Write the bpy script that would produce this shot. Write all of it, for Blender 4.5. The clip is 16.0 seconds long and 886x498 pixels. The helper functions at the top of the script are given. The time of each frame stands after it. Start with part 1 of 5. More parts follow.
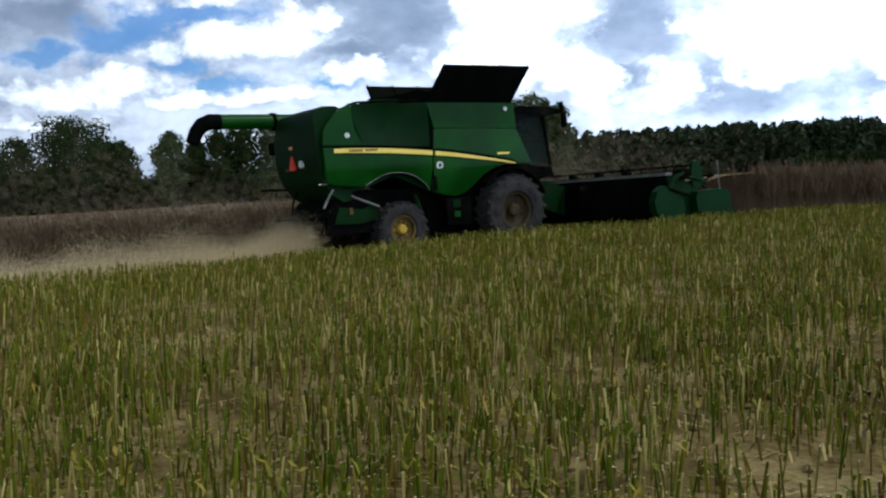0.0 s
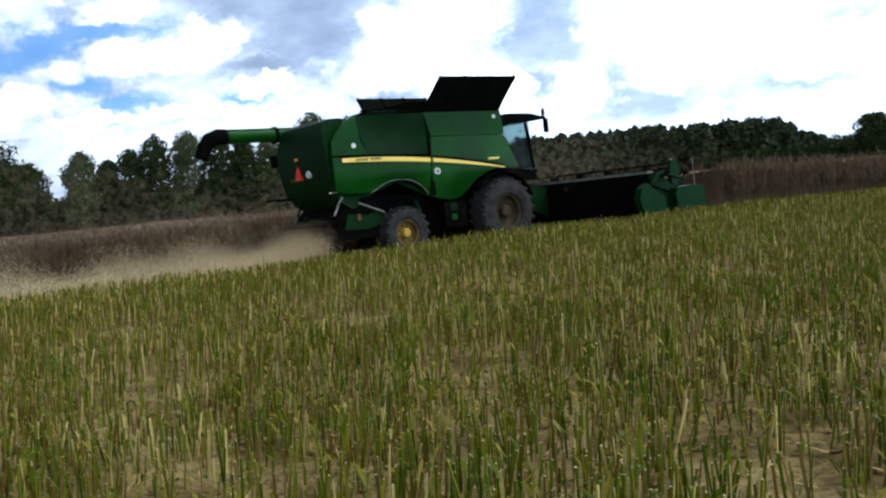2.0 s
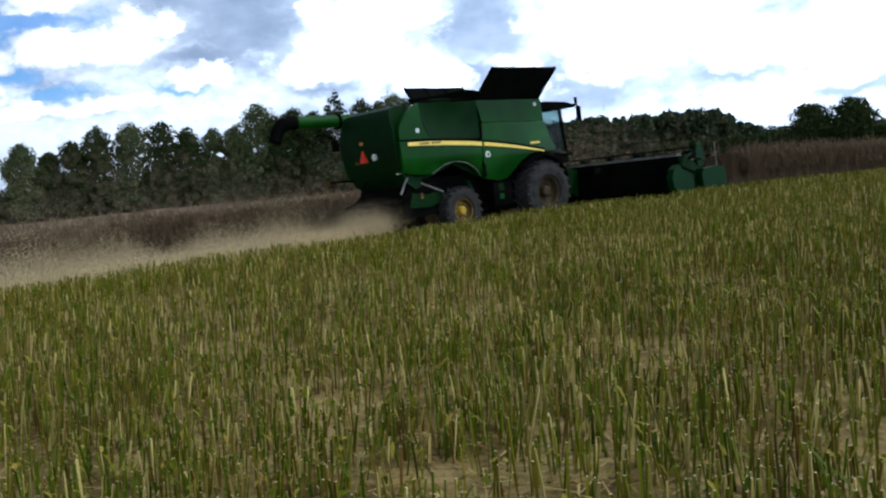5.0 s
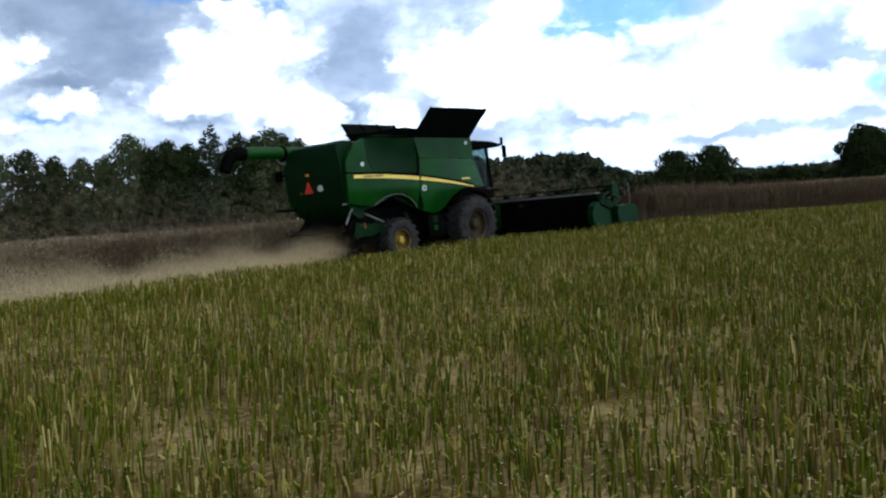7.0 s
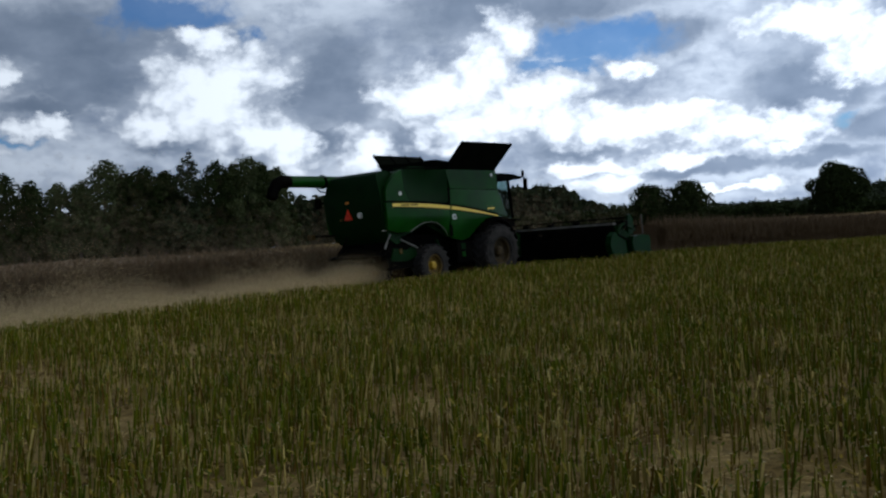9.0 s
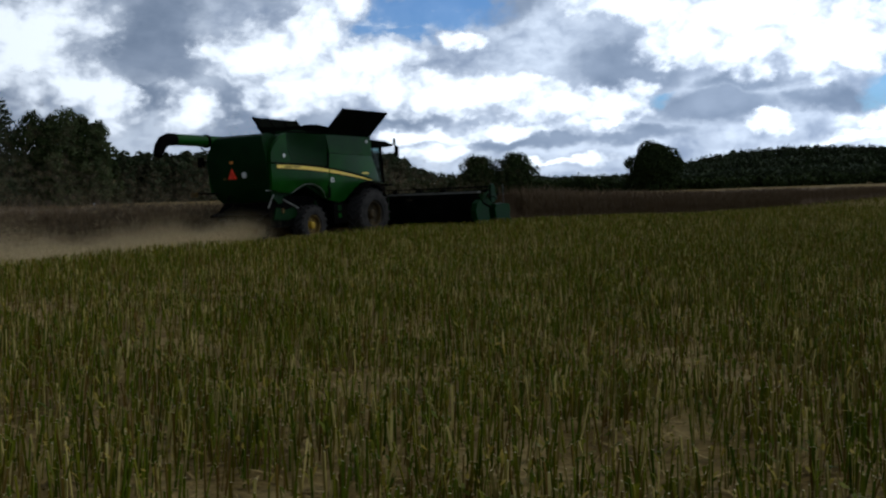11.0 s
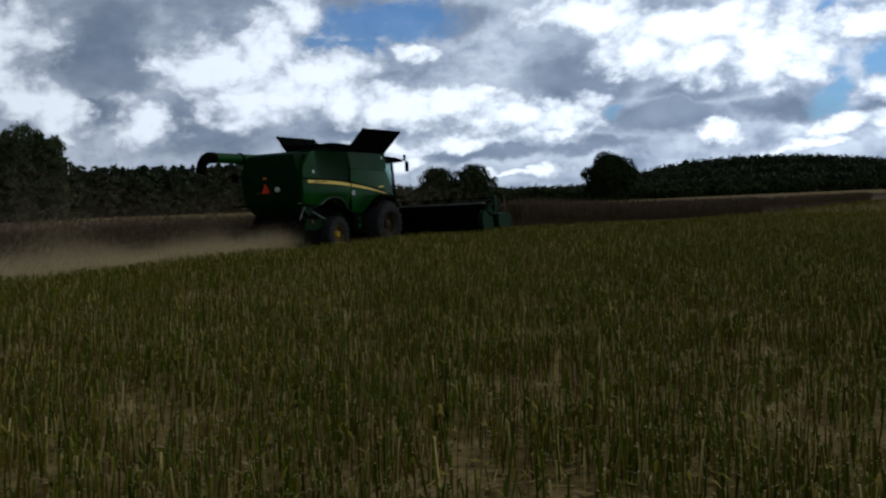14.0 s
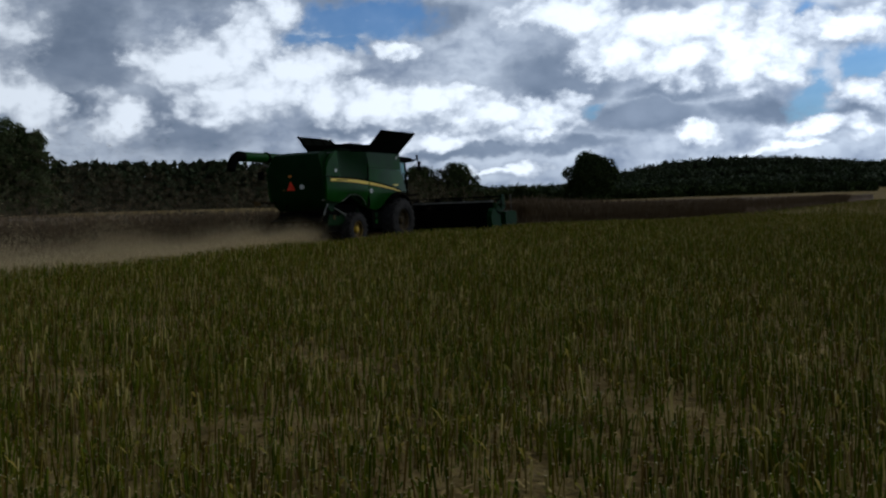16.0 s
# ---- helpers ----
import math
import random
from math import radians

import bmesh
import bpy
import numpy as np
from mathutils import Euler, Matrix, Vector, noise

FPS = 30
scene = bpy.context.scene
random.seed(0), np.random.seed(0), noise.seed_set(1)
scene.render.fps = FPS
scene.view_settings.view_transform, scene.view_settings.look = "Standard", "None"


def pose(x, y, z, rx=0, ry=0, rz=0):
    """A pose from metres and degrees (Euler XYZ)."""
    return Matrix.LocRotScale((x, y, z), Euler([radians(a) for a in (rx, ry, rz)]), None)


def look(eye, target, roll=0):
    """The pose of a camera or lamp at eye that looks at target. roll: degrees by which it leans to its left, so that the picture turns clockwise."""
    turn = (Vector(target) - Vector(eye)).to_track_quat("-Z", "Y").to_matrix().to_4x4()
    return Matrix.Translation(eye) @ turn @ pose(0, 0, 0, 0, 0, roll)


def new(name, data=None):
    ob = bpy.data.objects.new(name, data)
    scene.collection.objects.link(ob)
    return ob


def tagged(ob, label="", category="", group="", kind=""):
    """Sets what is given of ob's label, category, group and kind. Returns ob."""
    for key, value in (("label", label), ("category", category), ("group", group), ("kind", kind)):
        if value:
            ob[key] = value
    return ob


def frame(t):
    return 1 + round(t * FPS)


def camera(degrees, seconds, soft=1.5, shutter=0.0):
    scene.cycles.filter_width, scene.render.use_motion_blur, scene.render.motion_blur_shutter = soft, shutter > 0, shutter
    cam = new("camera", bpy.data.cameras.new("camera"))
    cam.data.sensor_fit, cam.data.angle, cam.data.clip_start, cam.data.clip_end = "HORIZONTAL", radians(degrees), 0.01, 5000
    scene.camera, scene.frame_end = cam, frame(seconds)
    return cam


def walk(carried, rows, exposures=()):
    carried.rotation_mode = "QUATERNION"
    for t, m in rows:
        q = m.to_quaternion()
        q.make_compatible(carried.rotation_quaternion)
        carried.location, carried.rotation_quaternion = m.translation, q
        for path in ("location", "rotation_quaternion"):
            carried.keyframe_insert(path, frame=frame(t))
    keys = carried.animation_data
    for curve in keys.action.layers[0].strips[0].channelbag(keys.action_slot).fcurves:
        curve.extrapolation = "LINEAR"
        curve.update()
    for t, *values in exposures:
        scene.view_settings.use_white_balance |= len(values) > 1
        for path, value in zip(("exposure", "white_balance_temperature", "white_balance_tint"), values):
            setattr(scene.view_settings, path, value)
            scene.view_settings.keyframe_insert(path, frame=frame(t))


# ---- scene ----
cam = camera(47.3, 16.0, soft=2.3)


def eye(x, y, z, yaw, pitch, roll):
    return pose(x, y, z, 90 + pitch, 0, yaw) @ pose(0, 0, 0, 0, 0, -roll)


PATH = [
    (0.0, 25.08, -16.81, 1.60, 58.51, -3.08, 4.04),
    (0.5, 25.09, -17.53, 1.61, 57.17, -2.67, 4.78),
    (1.0, 25.10, -18.24, 1.61, 56.37, -3.05, 4.45),
    (1.5, 25.10, -18.96, 1.61, 55.27, -2.12, 5.14),
    (2.0, 25.11, -19.68, 1.62, 53.76, -2.88, 6.08),
    (2.5, 25.11, -20.40, 1.62, 52.38, -3.10, 5.80),
    (3.0, 25.12, -21.12, 1.62, 51.29, -2.49, 4.84),
    (3.2, 25.12, -21.41, 1.63, 51.69, -2.08, 4.48),
    (5.3, 25.14, -24.46, 1.65, 50.07, -3.95, 6.68),
    (5.5, 25.15, -24.75, 1.65, 49.08, -4.10, 6.28),
    (6.0, 25.15, -25.48, 1.66, 45.86, -3.33, 6.02),
    (6.5, 25.15, -26.22, 1.66, 44.52, -2.60, 5.87),
    (7.0, 25.16, -26.95, 1.67, 43.05, -2.30, 5.15),
    (7.5, 25.16, -27.68, 1.68, 42.53, -2.26, 5.54),
    (8.0, 25.17, -28.42, 1.69, 41.04, -1.10, 4.75),
    (8.5, 25.17, -29.16, 1.70, 42.18, -0.65, 4.35),
    (9.0, 25.17, -29.90, 1.71, 41.36, -0.68, 4.29),
    (9.5, 25.18, -30.63, 1.72, 41.58, 0.47, 4.56),
    (10.0, 25.18, -31.38, 1.73, 36.52, -2.95, 2.59),
    (10.2, 25.18, -31.67, 1.73, 31.80, -3.00, 2.04),
    (12.3, 25.19, -34.80, 1.78, 31.95, -3.24, 2.79),
    (12.5, 25.20, -35.10, 1.78, 31.86, -2.36, 3.22),
    (13.0, 25.20, -35.85, 1.79, 31.62, -2.26, 2.59),
    (13.5, 25.20, -36.60, 1.81, 29.52, -2.63, 2.69),
    (14.0, 25.20, -37.35, 1.82, 29.15, -2.62, 2.83),
    (14.5, 25.20, -38.11, 1.83, 29.35, -2.56, 3.25),
    (15.0, 25.21, -38.86, 1.85, 29.80, -2.64, 2.89),
    (15.5, 25.21, -39.62, 1.86, 28.99, -2.23, 2.60),
    (16.0, 25.21, -40.38, 1.88, 27.97, -2.78, 2.30),
]
walk(cam, [(t, eye(*row)) for t, *row in PATH],
     exposures=[(0, -0.90, 5600, 8), (1.5, -0.47, 5600, 8), (6, -0.66, 5600, 8), (7, -0.85, 5600, 8), (7.5, -1.2, 5650, 8), (8, -1.5, 5700, 8), (9, -1.97, 5800, 8), (10.2, -1.93, 5800, 8), (13, -2.2, 5800, 8), (16, -2.38, 5800, 8)])

# ---------------------------------------------------------------- sky and sun
SUN_AZ, SUN_EL = -48.0, 52.0          # degrees left of the driving direction, and above the field
world = bpy.data.worlds.new("sky")
scene.world = world
world.use_nodes = True
wt = world.node_tree
wt.nodes.clear()


def wmath(op, a, b=None, c=None, clamp=False):
    n = wt.nodes.new("ShaderNodeMath")
    n.operation, n.use_clamp = op, clamp
    for i, v in enumerate((a, b, c)):
        if v is None:
            continue
        if isinstance(v, (int, float)):
            n.inputs[i].default_value = v
        else:
            wt.links.new(v, n.inputs[i])
    return n.outputs[0]


def wramp(v, lo, hi):
    n = wt.nodes.new("ShaderNodeMapRange")
    n.interpolation_type = "SMOOTHSTEP"
    wt.links.new(v, n.inputs[0])
    n.inputs[1].default_value, n.inputs[2].default_value = lo, hi
    return n.outputs[0]


def wmix(f, a, b):
    n = wt.nodes.new("ShaderNodeMix")
    n.data_type = "RGBA"
    wt.links.new(f, n.inputs[0])
    for v, s in ((a, n.inputs[6]), (b, n.inputs[7])):
        if isinstance(v, tuple):
            s.default_value = (*v, 1)
        else:
            wt.links.new(v, s)
    return n.outputs[2]


def wnoise(vec, scale, detail, rough=0.55, stretch=(1, 1, 1)):
    m = wt.nodes.new("ShaderNodeMapping")
    m.inputs["Scale"].default_value = stretch
    wt.links.new(vec, m.inputs[0])
    n = wt.nodes.new("ShaderNodeTexNoise")
    n.inputs["Scale"].default_value, n.inputs["Detail"].default_value, n.inputs["Roughness"].default_value = scale, detail, rough
    wt.links.new(m.outputs[0], n.inputs["Vector"])
    return n.outputs["Fac"], n.outputs["Color"]


coord = wt.nodes.new("ShaderNodeTexCoord").outputs["Generated"]
split = wt.nodes.new("ShaderNodeSeparateXYZ")
wt.links.new(coord, split.inputs[0])
azimuth = wmath("MULTIPLY", wmath("ARCTAN2", wmath("MULTIPLY", split.outputs[0], -1.0), split.outputs[1]), 57.2958)
elevation = wmath("MULTIPLY", wmath("ARCSINE", split.outputs[2]), 57.2958)
flat = wt.nodes.new("ShaderNodeCombineXYZ")
wt.links.new(azimuth, flat.inputs[0])
wt.links.new(wmath("MULTIPLY", elevation, 1.35), flat.inputs[1])
panorama = flat.outputs[0]
_, warp = wnoise(panorama, 0.22, 6, 0.62)
warp_xyz = wt.nodes.new("ShaderNodeSeparateXYZ")
wt.links.new(warp, warp_xyz.inputs[0])
warped_az = wmath("ADD", azimuth, wmath("MULTIPLY_ADD", warp_xyz.outputs[0], 6.0, -3.0))
warped_el = wmath("ADD", elevation, wmath("MULTIPLY_ADD", warp_xyz.outputs[1], 3.6, -1.8))
WHITE, GREY, BLUE, LAST = {"sum": None}, {"sum": None}, {"sum": None}, {"value": None}


def cloud(kind, az, el, w, h):
    """One oval of cloud or of clear sky, 1 at its middle and 0 at its edge: its direction and half sizes in degrees."""
    joined = wt.nodes.new("ShaderNodeCombineXYZ")
    wt.links.new(warped_az, joined.inputs[0])
    wt.links.new(warped_el, joined.inputs[1])
    if LAST["value"] is not None:      # one oval after the other: few values at a time
        wt.links.new(LAST["value"], joined.inputs[2])
    m = wt.nodes.new("ShaderNodeMapping")
    m.vector_type = "TEXTURE"
    m.inputs["Location"].default_value, m.inputs["Scale"].default_value = (az, el, 0), (w, h, 1e6)
    wt.links.new(joined.outputs[0], m.inputs[0])
    ln = wt.nodes.new("ShaderNodeVectorMath")
    ln.operation = "LENGTH"
    wt.links.new(m.outputs[0], ln.inputs[0])
    v = wmath("SUBTRACT", 1.0, ln.outputs["Value"])
    kind["sum"] = v if kind["sum"] is None else wmath("MAXIMUM", kind["sum"], v)
    LAST["value"] = kind["sum"]


cloud(BLUE, 71.7, 10.2, 4.8, 1.3)
cloud(BLUE, 75.9, 9.4, 2.3, 1.5)
cloud(BLUE, 70.2, 6.9, 2.9, 0.5)
cloud(BLUE, 73.4, 10.1, 1.8, 1.5)
cloud(BLUE, 79.6, 8.8, 2.3, 0.7)
cloud(BLUE, 72.4, 8.0, 1.9, 0.5)
cloud(BLUE, 55.5, 13.1, 4.2, 1.2)
cloud(BLUE, 51.8, 11.6, 1.1, 0.7)
cloud(BLUE, 63.9, 6.6, 1.9, 0.5)
cloud(BLUE, 32.4, 10.1, 4.8, 1.1)
cloud(BLUE, 34.2, 8.9, 2.3, 0.5)
cloud(BLUE, 35.1, 9.3, 1.9, 0.6)
cloud(BLUE, 9.5, 9.1, 3.1, 0.9)
cloud(BLUE, 7.7, 4.8, 1.4, 2.3)
cloud(BLUE, 4.7, 6.1, 1.6, 1.6)
cloud(BLUE, 34.6, 8.8, 1.9, 0.8)
cloud(BLUE, 11.5, 1.3, 1.9, 0.3)
cloud(BLUE, 19.7, 4.5, 1.0, 0.5)
cloud(GREY, 79.4, 10.6, 3.2, 1.2)
cloud(GREY, 60.2, 9.9, 3.5, 1.3)
cloud(GREY, 60.5, 11.8, 6.8, 1.9)
cloud(GREY, 61.6, 9.1, 3.9, 1.0)
cloud(GREY, 35.4, 12.3, 7.4, 1.4)
cloud(GREY, 46.5, 8.9, 2.4, 2.6)
cloud(GREY, 46.2, 8.4, 2.4, 1.5)
cloud(GREY, 42.5, 5.1, 2.4, 1.6)
cloud(GREY, 47.2, 8.7, 2.4, 2.3)
cloud(GREY, 42.0, 4.5, 2.9, 1.5)
cloud(GREY, 27.9, 10.2, 2.3, 0.9)
cloud(GREY, 20.8, 6.7, 3.4, 1.8)
cloud(GREY, 14.8, 5.3, 2.9, 0.6)
cloud(GREY, 16.5, 4.0, 3.9, 0.9)
cloud(GREY, 37.3, 11.1, 2.3, 0.6)
cloud(GREY, 10.4, 4.1, 2.6, 0.6)
cloud(GREY, 27.2, 2.8, 3.9, 0.4)
cloud(GREY, 32.9, 4.6, 2.3, 0.5)
cloud(GREY, 5.5, 3.4, 1.3, 0.5)
cloud(GREY, 20.9, 2.6, 2.9, 0.4)
cloud(GREY, 49.3, 5.8, 2.9, 0.5)
cloud(GREY, 56.3, 6.2, 1.9, 0.4)
cloud(GREY, 62.8, 7.9, 2.9, 0.6)
cloud(WHITE, 78.4, 6.9, 5.5, 0.8)
cloud(WHITE, 68.5, 9.1, 4.8, 1.0)
cloud(WHITE, 65.1, 10.2, 2.1, 0.8)
cloud(WHITE, 61.7, 7.2, 1.0, 0.5)
cloud(WHITE, 67.5, 6.0, 2.9, 0.5)
cloud(WHITE, 79.9, 5.3, 3.9, 0.5)
cloud(WHITE, 53.0, 8.8, 3.9, 3.1)
cloud(WHITE, 64.4, 9.8, 1.0, 0.6)
cloud(WHITE, 67.5, 6.0, 2.6, 0.6)
cloud(WHITE, 71.0, 11.6, 2.9, 0.7)
cloud(WHITE, 61.9, 7.2, 1.0, 0.5)
cloud(WHITE, 72.0, 6.2, 2.6, 0.5)
cloud(WHITE, 53.8, 11.6, 1.7, 0.8)
cloud(WHITE, 53.0, 8.3, 2.7, 1.9)
cloud(WHITE, 51.1, 6.5, 1.9, 1.3)
cloud(WHITE, 56.8, 7.3, 2.3, 1.0)
cloud(WHITE, 62.6, 6.9, 1.9, 0.5)
cloud(WHITE, 38.9, 9.2, 2.9, 1.6)
cloud(WHITE, 41.7, 7.7, 2.7, 1.8)
cloud(WHITE, 39.3, 6.3, 4.2, 1.6)
cloud(WHITE, 35.1, 7.2, 2.0, 1.4)
cloud(WHITE, 33.4, 6.2, 2.3, 1.0)
cloud(WHITE, 30.6, 5.6, 3.2, 1.3)
cloud(WHITE, 26.2, 4.8, 2.9, 1.2)
cloud(WHITE, 22.1, 4.5, 2.7, 1.4)
cloud(WHITE, 30.5, 8.7, 1.5, 0.5)
cloud(WHITE, 20.3, 9.8, 3.5, 1.2)
cloud(WHITE, 15.1, 8.8, 4.8, 1.9)
cloud(WHITE, 11.0, 7.5, 3.2, 2.4)
cloud(WHITE, 14.6, 6.7, 3.9, 1.3)
cloud(WHITE, 5.9, 8.5, 2.7, 1.0)
cloud(WHITE, 4.9, 4.6, 1.6, 0.9)
cloud(WHITE, 14.0, 3.0, 1.4, 0.6)
cloud(WHITE, 7.4, 3.0, 2.4, 0.6)
cloud(WHITE, 8.8, 2.2, 2.9, 0.4)
cloud(WHITE, 50.0, 6.0, 1.5, 2.3)
cloud(WHITE, 45.7, 4.9, 1.9, 1.3)
cloud(WHITE, 17.6, 7.9, 2.3, 1.3)
cloud(WHITE, 32.2, 2.3, 1.7, 0.8)
cloud(WHITE, 23.8, 1.4, 1.6, 0.5)
cloud(WHITE, 36.8, 11.0, 1.9, 1.3)
cloud(WHITE, 28.4, 5.6, 2.9, 1.3)
cloud(WHITE, 24.3, 4.5, 1.9, 1.0)
cloud(WHITE, 35.2, 7.1, 2.6, 1.6)
cloud(WHITE, 41.1, 8.2, 1.9, 1.3)
cloud(WHITE, 27.8, 3.6, 2.6, 0.5)
cloud(WHITE, 22.4, 3.5, 2.3, 0.4)
cloud(WHITE, 25.1, 1.5, 3.5, 0.3)
cloud(WHITE, 32.9, 3.5, 2.3, 0.5)

# heaped puffs of two sizes, and finer vapour
puffs = wt.nodes.new("ShaderNodeTexVoronoi")
puffs.feature, puffs.normalize = "SMOOTH_F1", True
puffs.inputs["Scale"].default_value, puffs.inputs["Detail"].default_value, puffs.inputs["Roughness"].default_value = 0.55, 3.0, 0.6
puffs.inputs["Smoothness"].default_value = 0.25
curled = wt.nodes.new("ShaderNodeVectorMath")
curled.operation = "MULTIPLY_ADD"
curled.inputs[1].default_value = (2.2, 2.2, 0)
wt.links.new(warp, curled.inputs[0])
wt.links.new(panorama, curled.inputs[2])
wt.links.new(curled.outputs[0], puffs.inputs["Vector"])
puff0 = wmath("SUBTRACT", 0.38, puffs.outputs["Distance"])
fine, _ = wnoise(panorama, 0.42, 7, 0.52)
broad, _ = wnoise(panorama, 0.13, 5, 0.55, (1, 1.9, 1))
fine0 = wmath("SUBTRACT", fine, 0.5)
broad0 = wmath("SUBTRACT", broad, 0.5)
sky = wt.nodes.new("ShaderNodeTexSky")
sky.sky_type, sky.sun_disc = "NISHITA", False
sky.sun_elevation, sky.sun_rotation = radians(SUN_EL), radians(-SUN_AZ)
sky_dim = wt.nodes.new("ShaderNodeVectorMath")
sky_dim.operation = "MULTIPLY"
sky_dim.inputs[1].default_value = (0.098, 0.150, 0.215)
wt.links.new(sky.outputs[0], sky_dim.inputs[0])
ragged = wmath("ADD", wmath("MULTIPLY", fine0, 1.0), wmath("MULTIPLY", puff0, 1.5))
vapour, _ = wnoise(curled.outputs[0], 0.9, 5, 0.5, (1, 1.3, 1))
vapour0 = wmath("SUBTRACT", vapour, 0.5)
base = wmix(wramp(wmath("ADD", wmath("ADD", wmath("MULTIPLY", ragged, 0.45), wmath("MULTIPLY", vapour0, 0.25)), broad), 0.22, 0.75), (0.58, 0.69, 0.90), (1.60, 1.70, 1.85))
gloom = wmix(wramp(wmath("ADD", wmath("MULTIPLY", fine0, 0.9), broad), 0.15, 0.95), (0.40, 0.50, 0.67), (0.72, 0.83, 1.02))
with_grey = wmix(wramp(wmath("ADD", GREY["sum"], wmath("MULTIPLY", ragged, 0.9)), -0.55, 0.60), base, gloom)
clear = wmath("MULTIPLY", wramp(wmath("ADD", BLUE["sum"], wmath("MULTIPLY", ragged, -1.1)), -0.30, 0.50), 0.88)
with_blue = wmix(clear, with_grey, sky_dim.outputs[0])
heap = wmath("ADD", WHITE["sum"], wmath("MULTIPLY", ragged, 0.85))
lit = wmath("ADD", wmath("ADD", wmath("MULTIPLY", heap, 0.75), wmath("MULTIPLY", ragged, 0.55)), wmath("MULTIPLY", vapour0, 0.4))
billow = wmix(wramp(lit, -0.10, 0.72), (0.82, 0.92, 1.10), (2.65, 2.70, 2.76))
clouded = wmix(wramp(heap, -0.20, 0.26), with_blue, billow)
back = wt.nodes.new("ShaderNodeBackground")
wt.links.new(clouded, back.inputs[0])
# the cloud is thinner and brighter all round towards the sun, heavier away from it
facing = wt.nodes.new("ShaderNodeVectorMath")
facing.operation = "DOT_PRODUCT"
facing.inputs[1].default_value = (-math.sin(radians(SUN_AZ)), math.cos(radians(SUN_AZ)), 0.0)
wt.links.new(coord, facing.inputs[0])
towards_sun = wmath("MINIMUM", wmath("MAXIMUM", wmath("MULTIPLY_ADD", facing.outputs["Value"], 1.2, 1.65), 0.45), 2.5)
# added: the unseen sky overhead is dimmed to cut its fill light
underside = wmath("MULTIPLY_ADD", wramp(elevation, 14.0, 42.0), -0.80, 1.0)
wt.links.new(wmath("MULTIPLY", towards_sun, underside), back.inputs[1])
out = wt.nodes.new("ShaderNodeOutputWorld")
wt.links.new(back.outputs[0], out.inputs[0])

sun = new("sun", bpy.data.lights.new("sun", "SUN"))
sun.data.energy, sun.data.angle, sun.data.color = 3.3, radians(1.5), (1.0, 0.92, 0.76)
sun_way = Vector((-math.sin(radians(SUN_AZ)) * math.cos(radians(SUN_EL)), math.cos(radians(SUN_AZ)) * math.cos(radians(SUN_EL)), math.sin(radians(SUN_EL))))
sun.matrix_world = look(sun_way * 60, (0, 0, 0))

# ---------------------------------------------------------------- materials


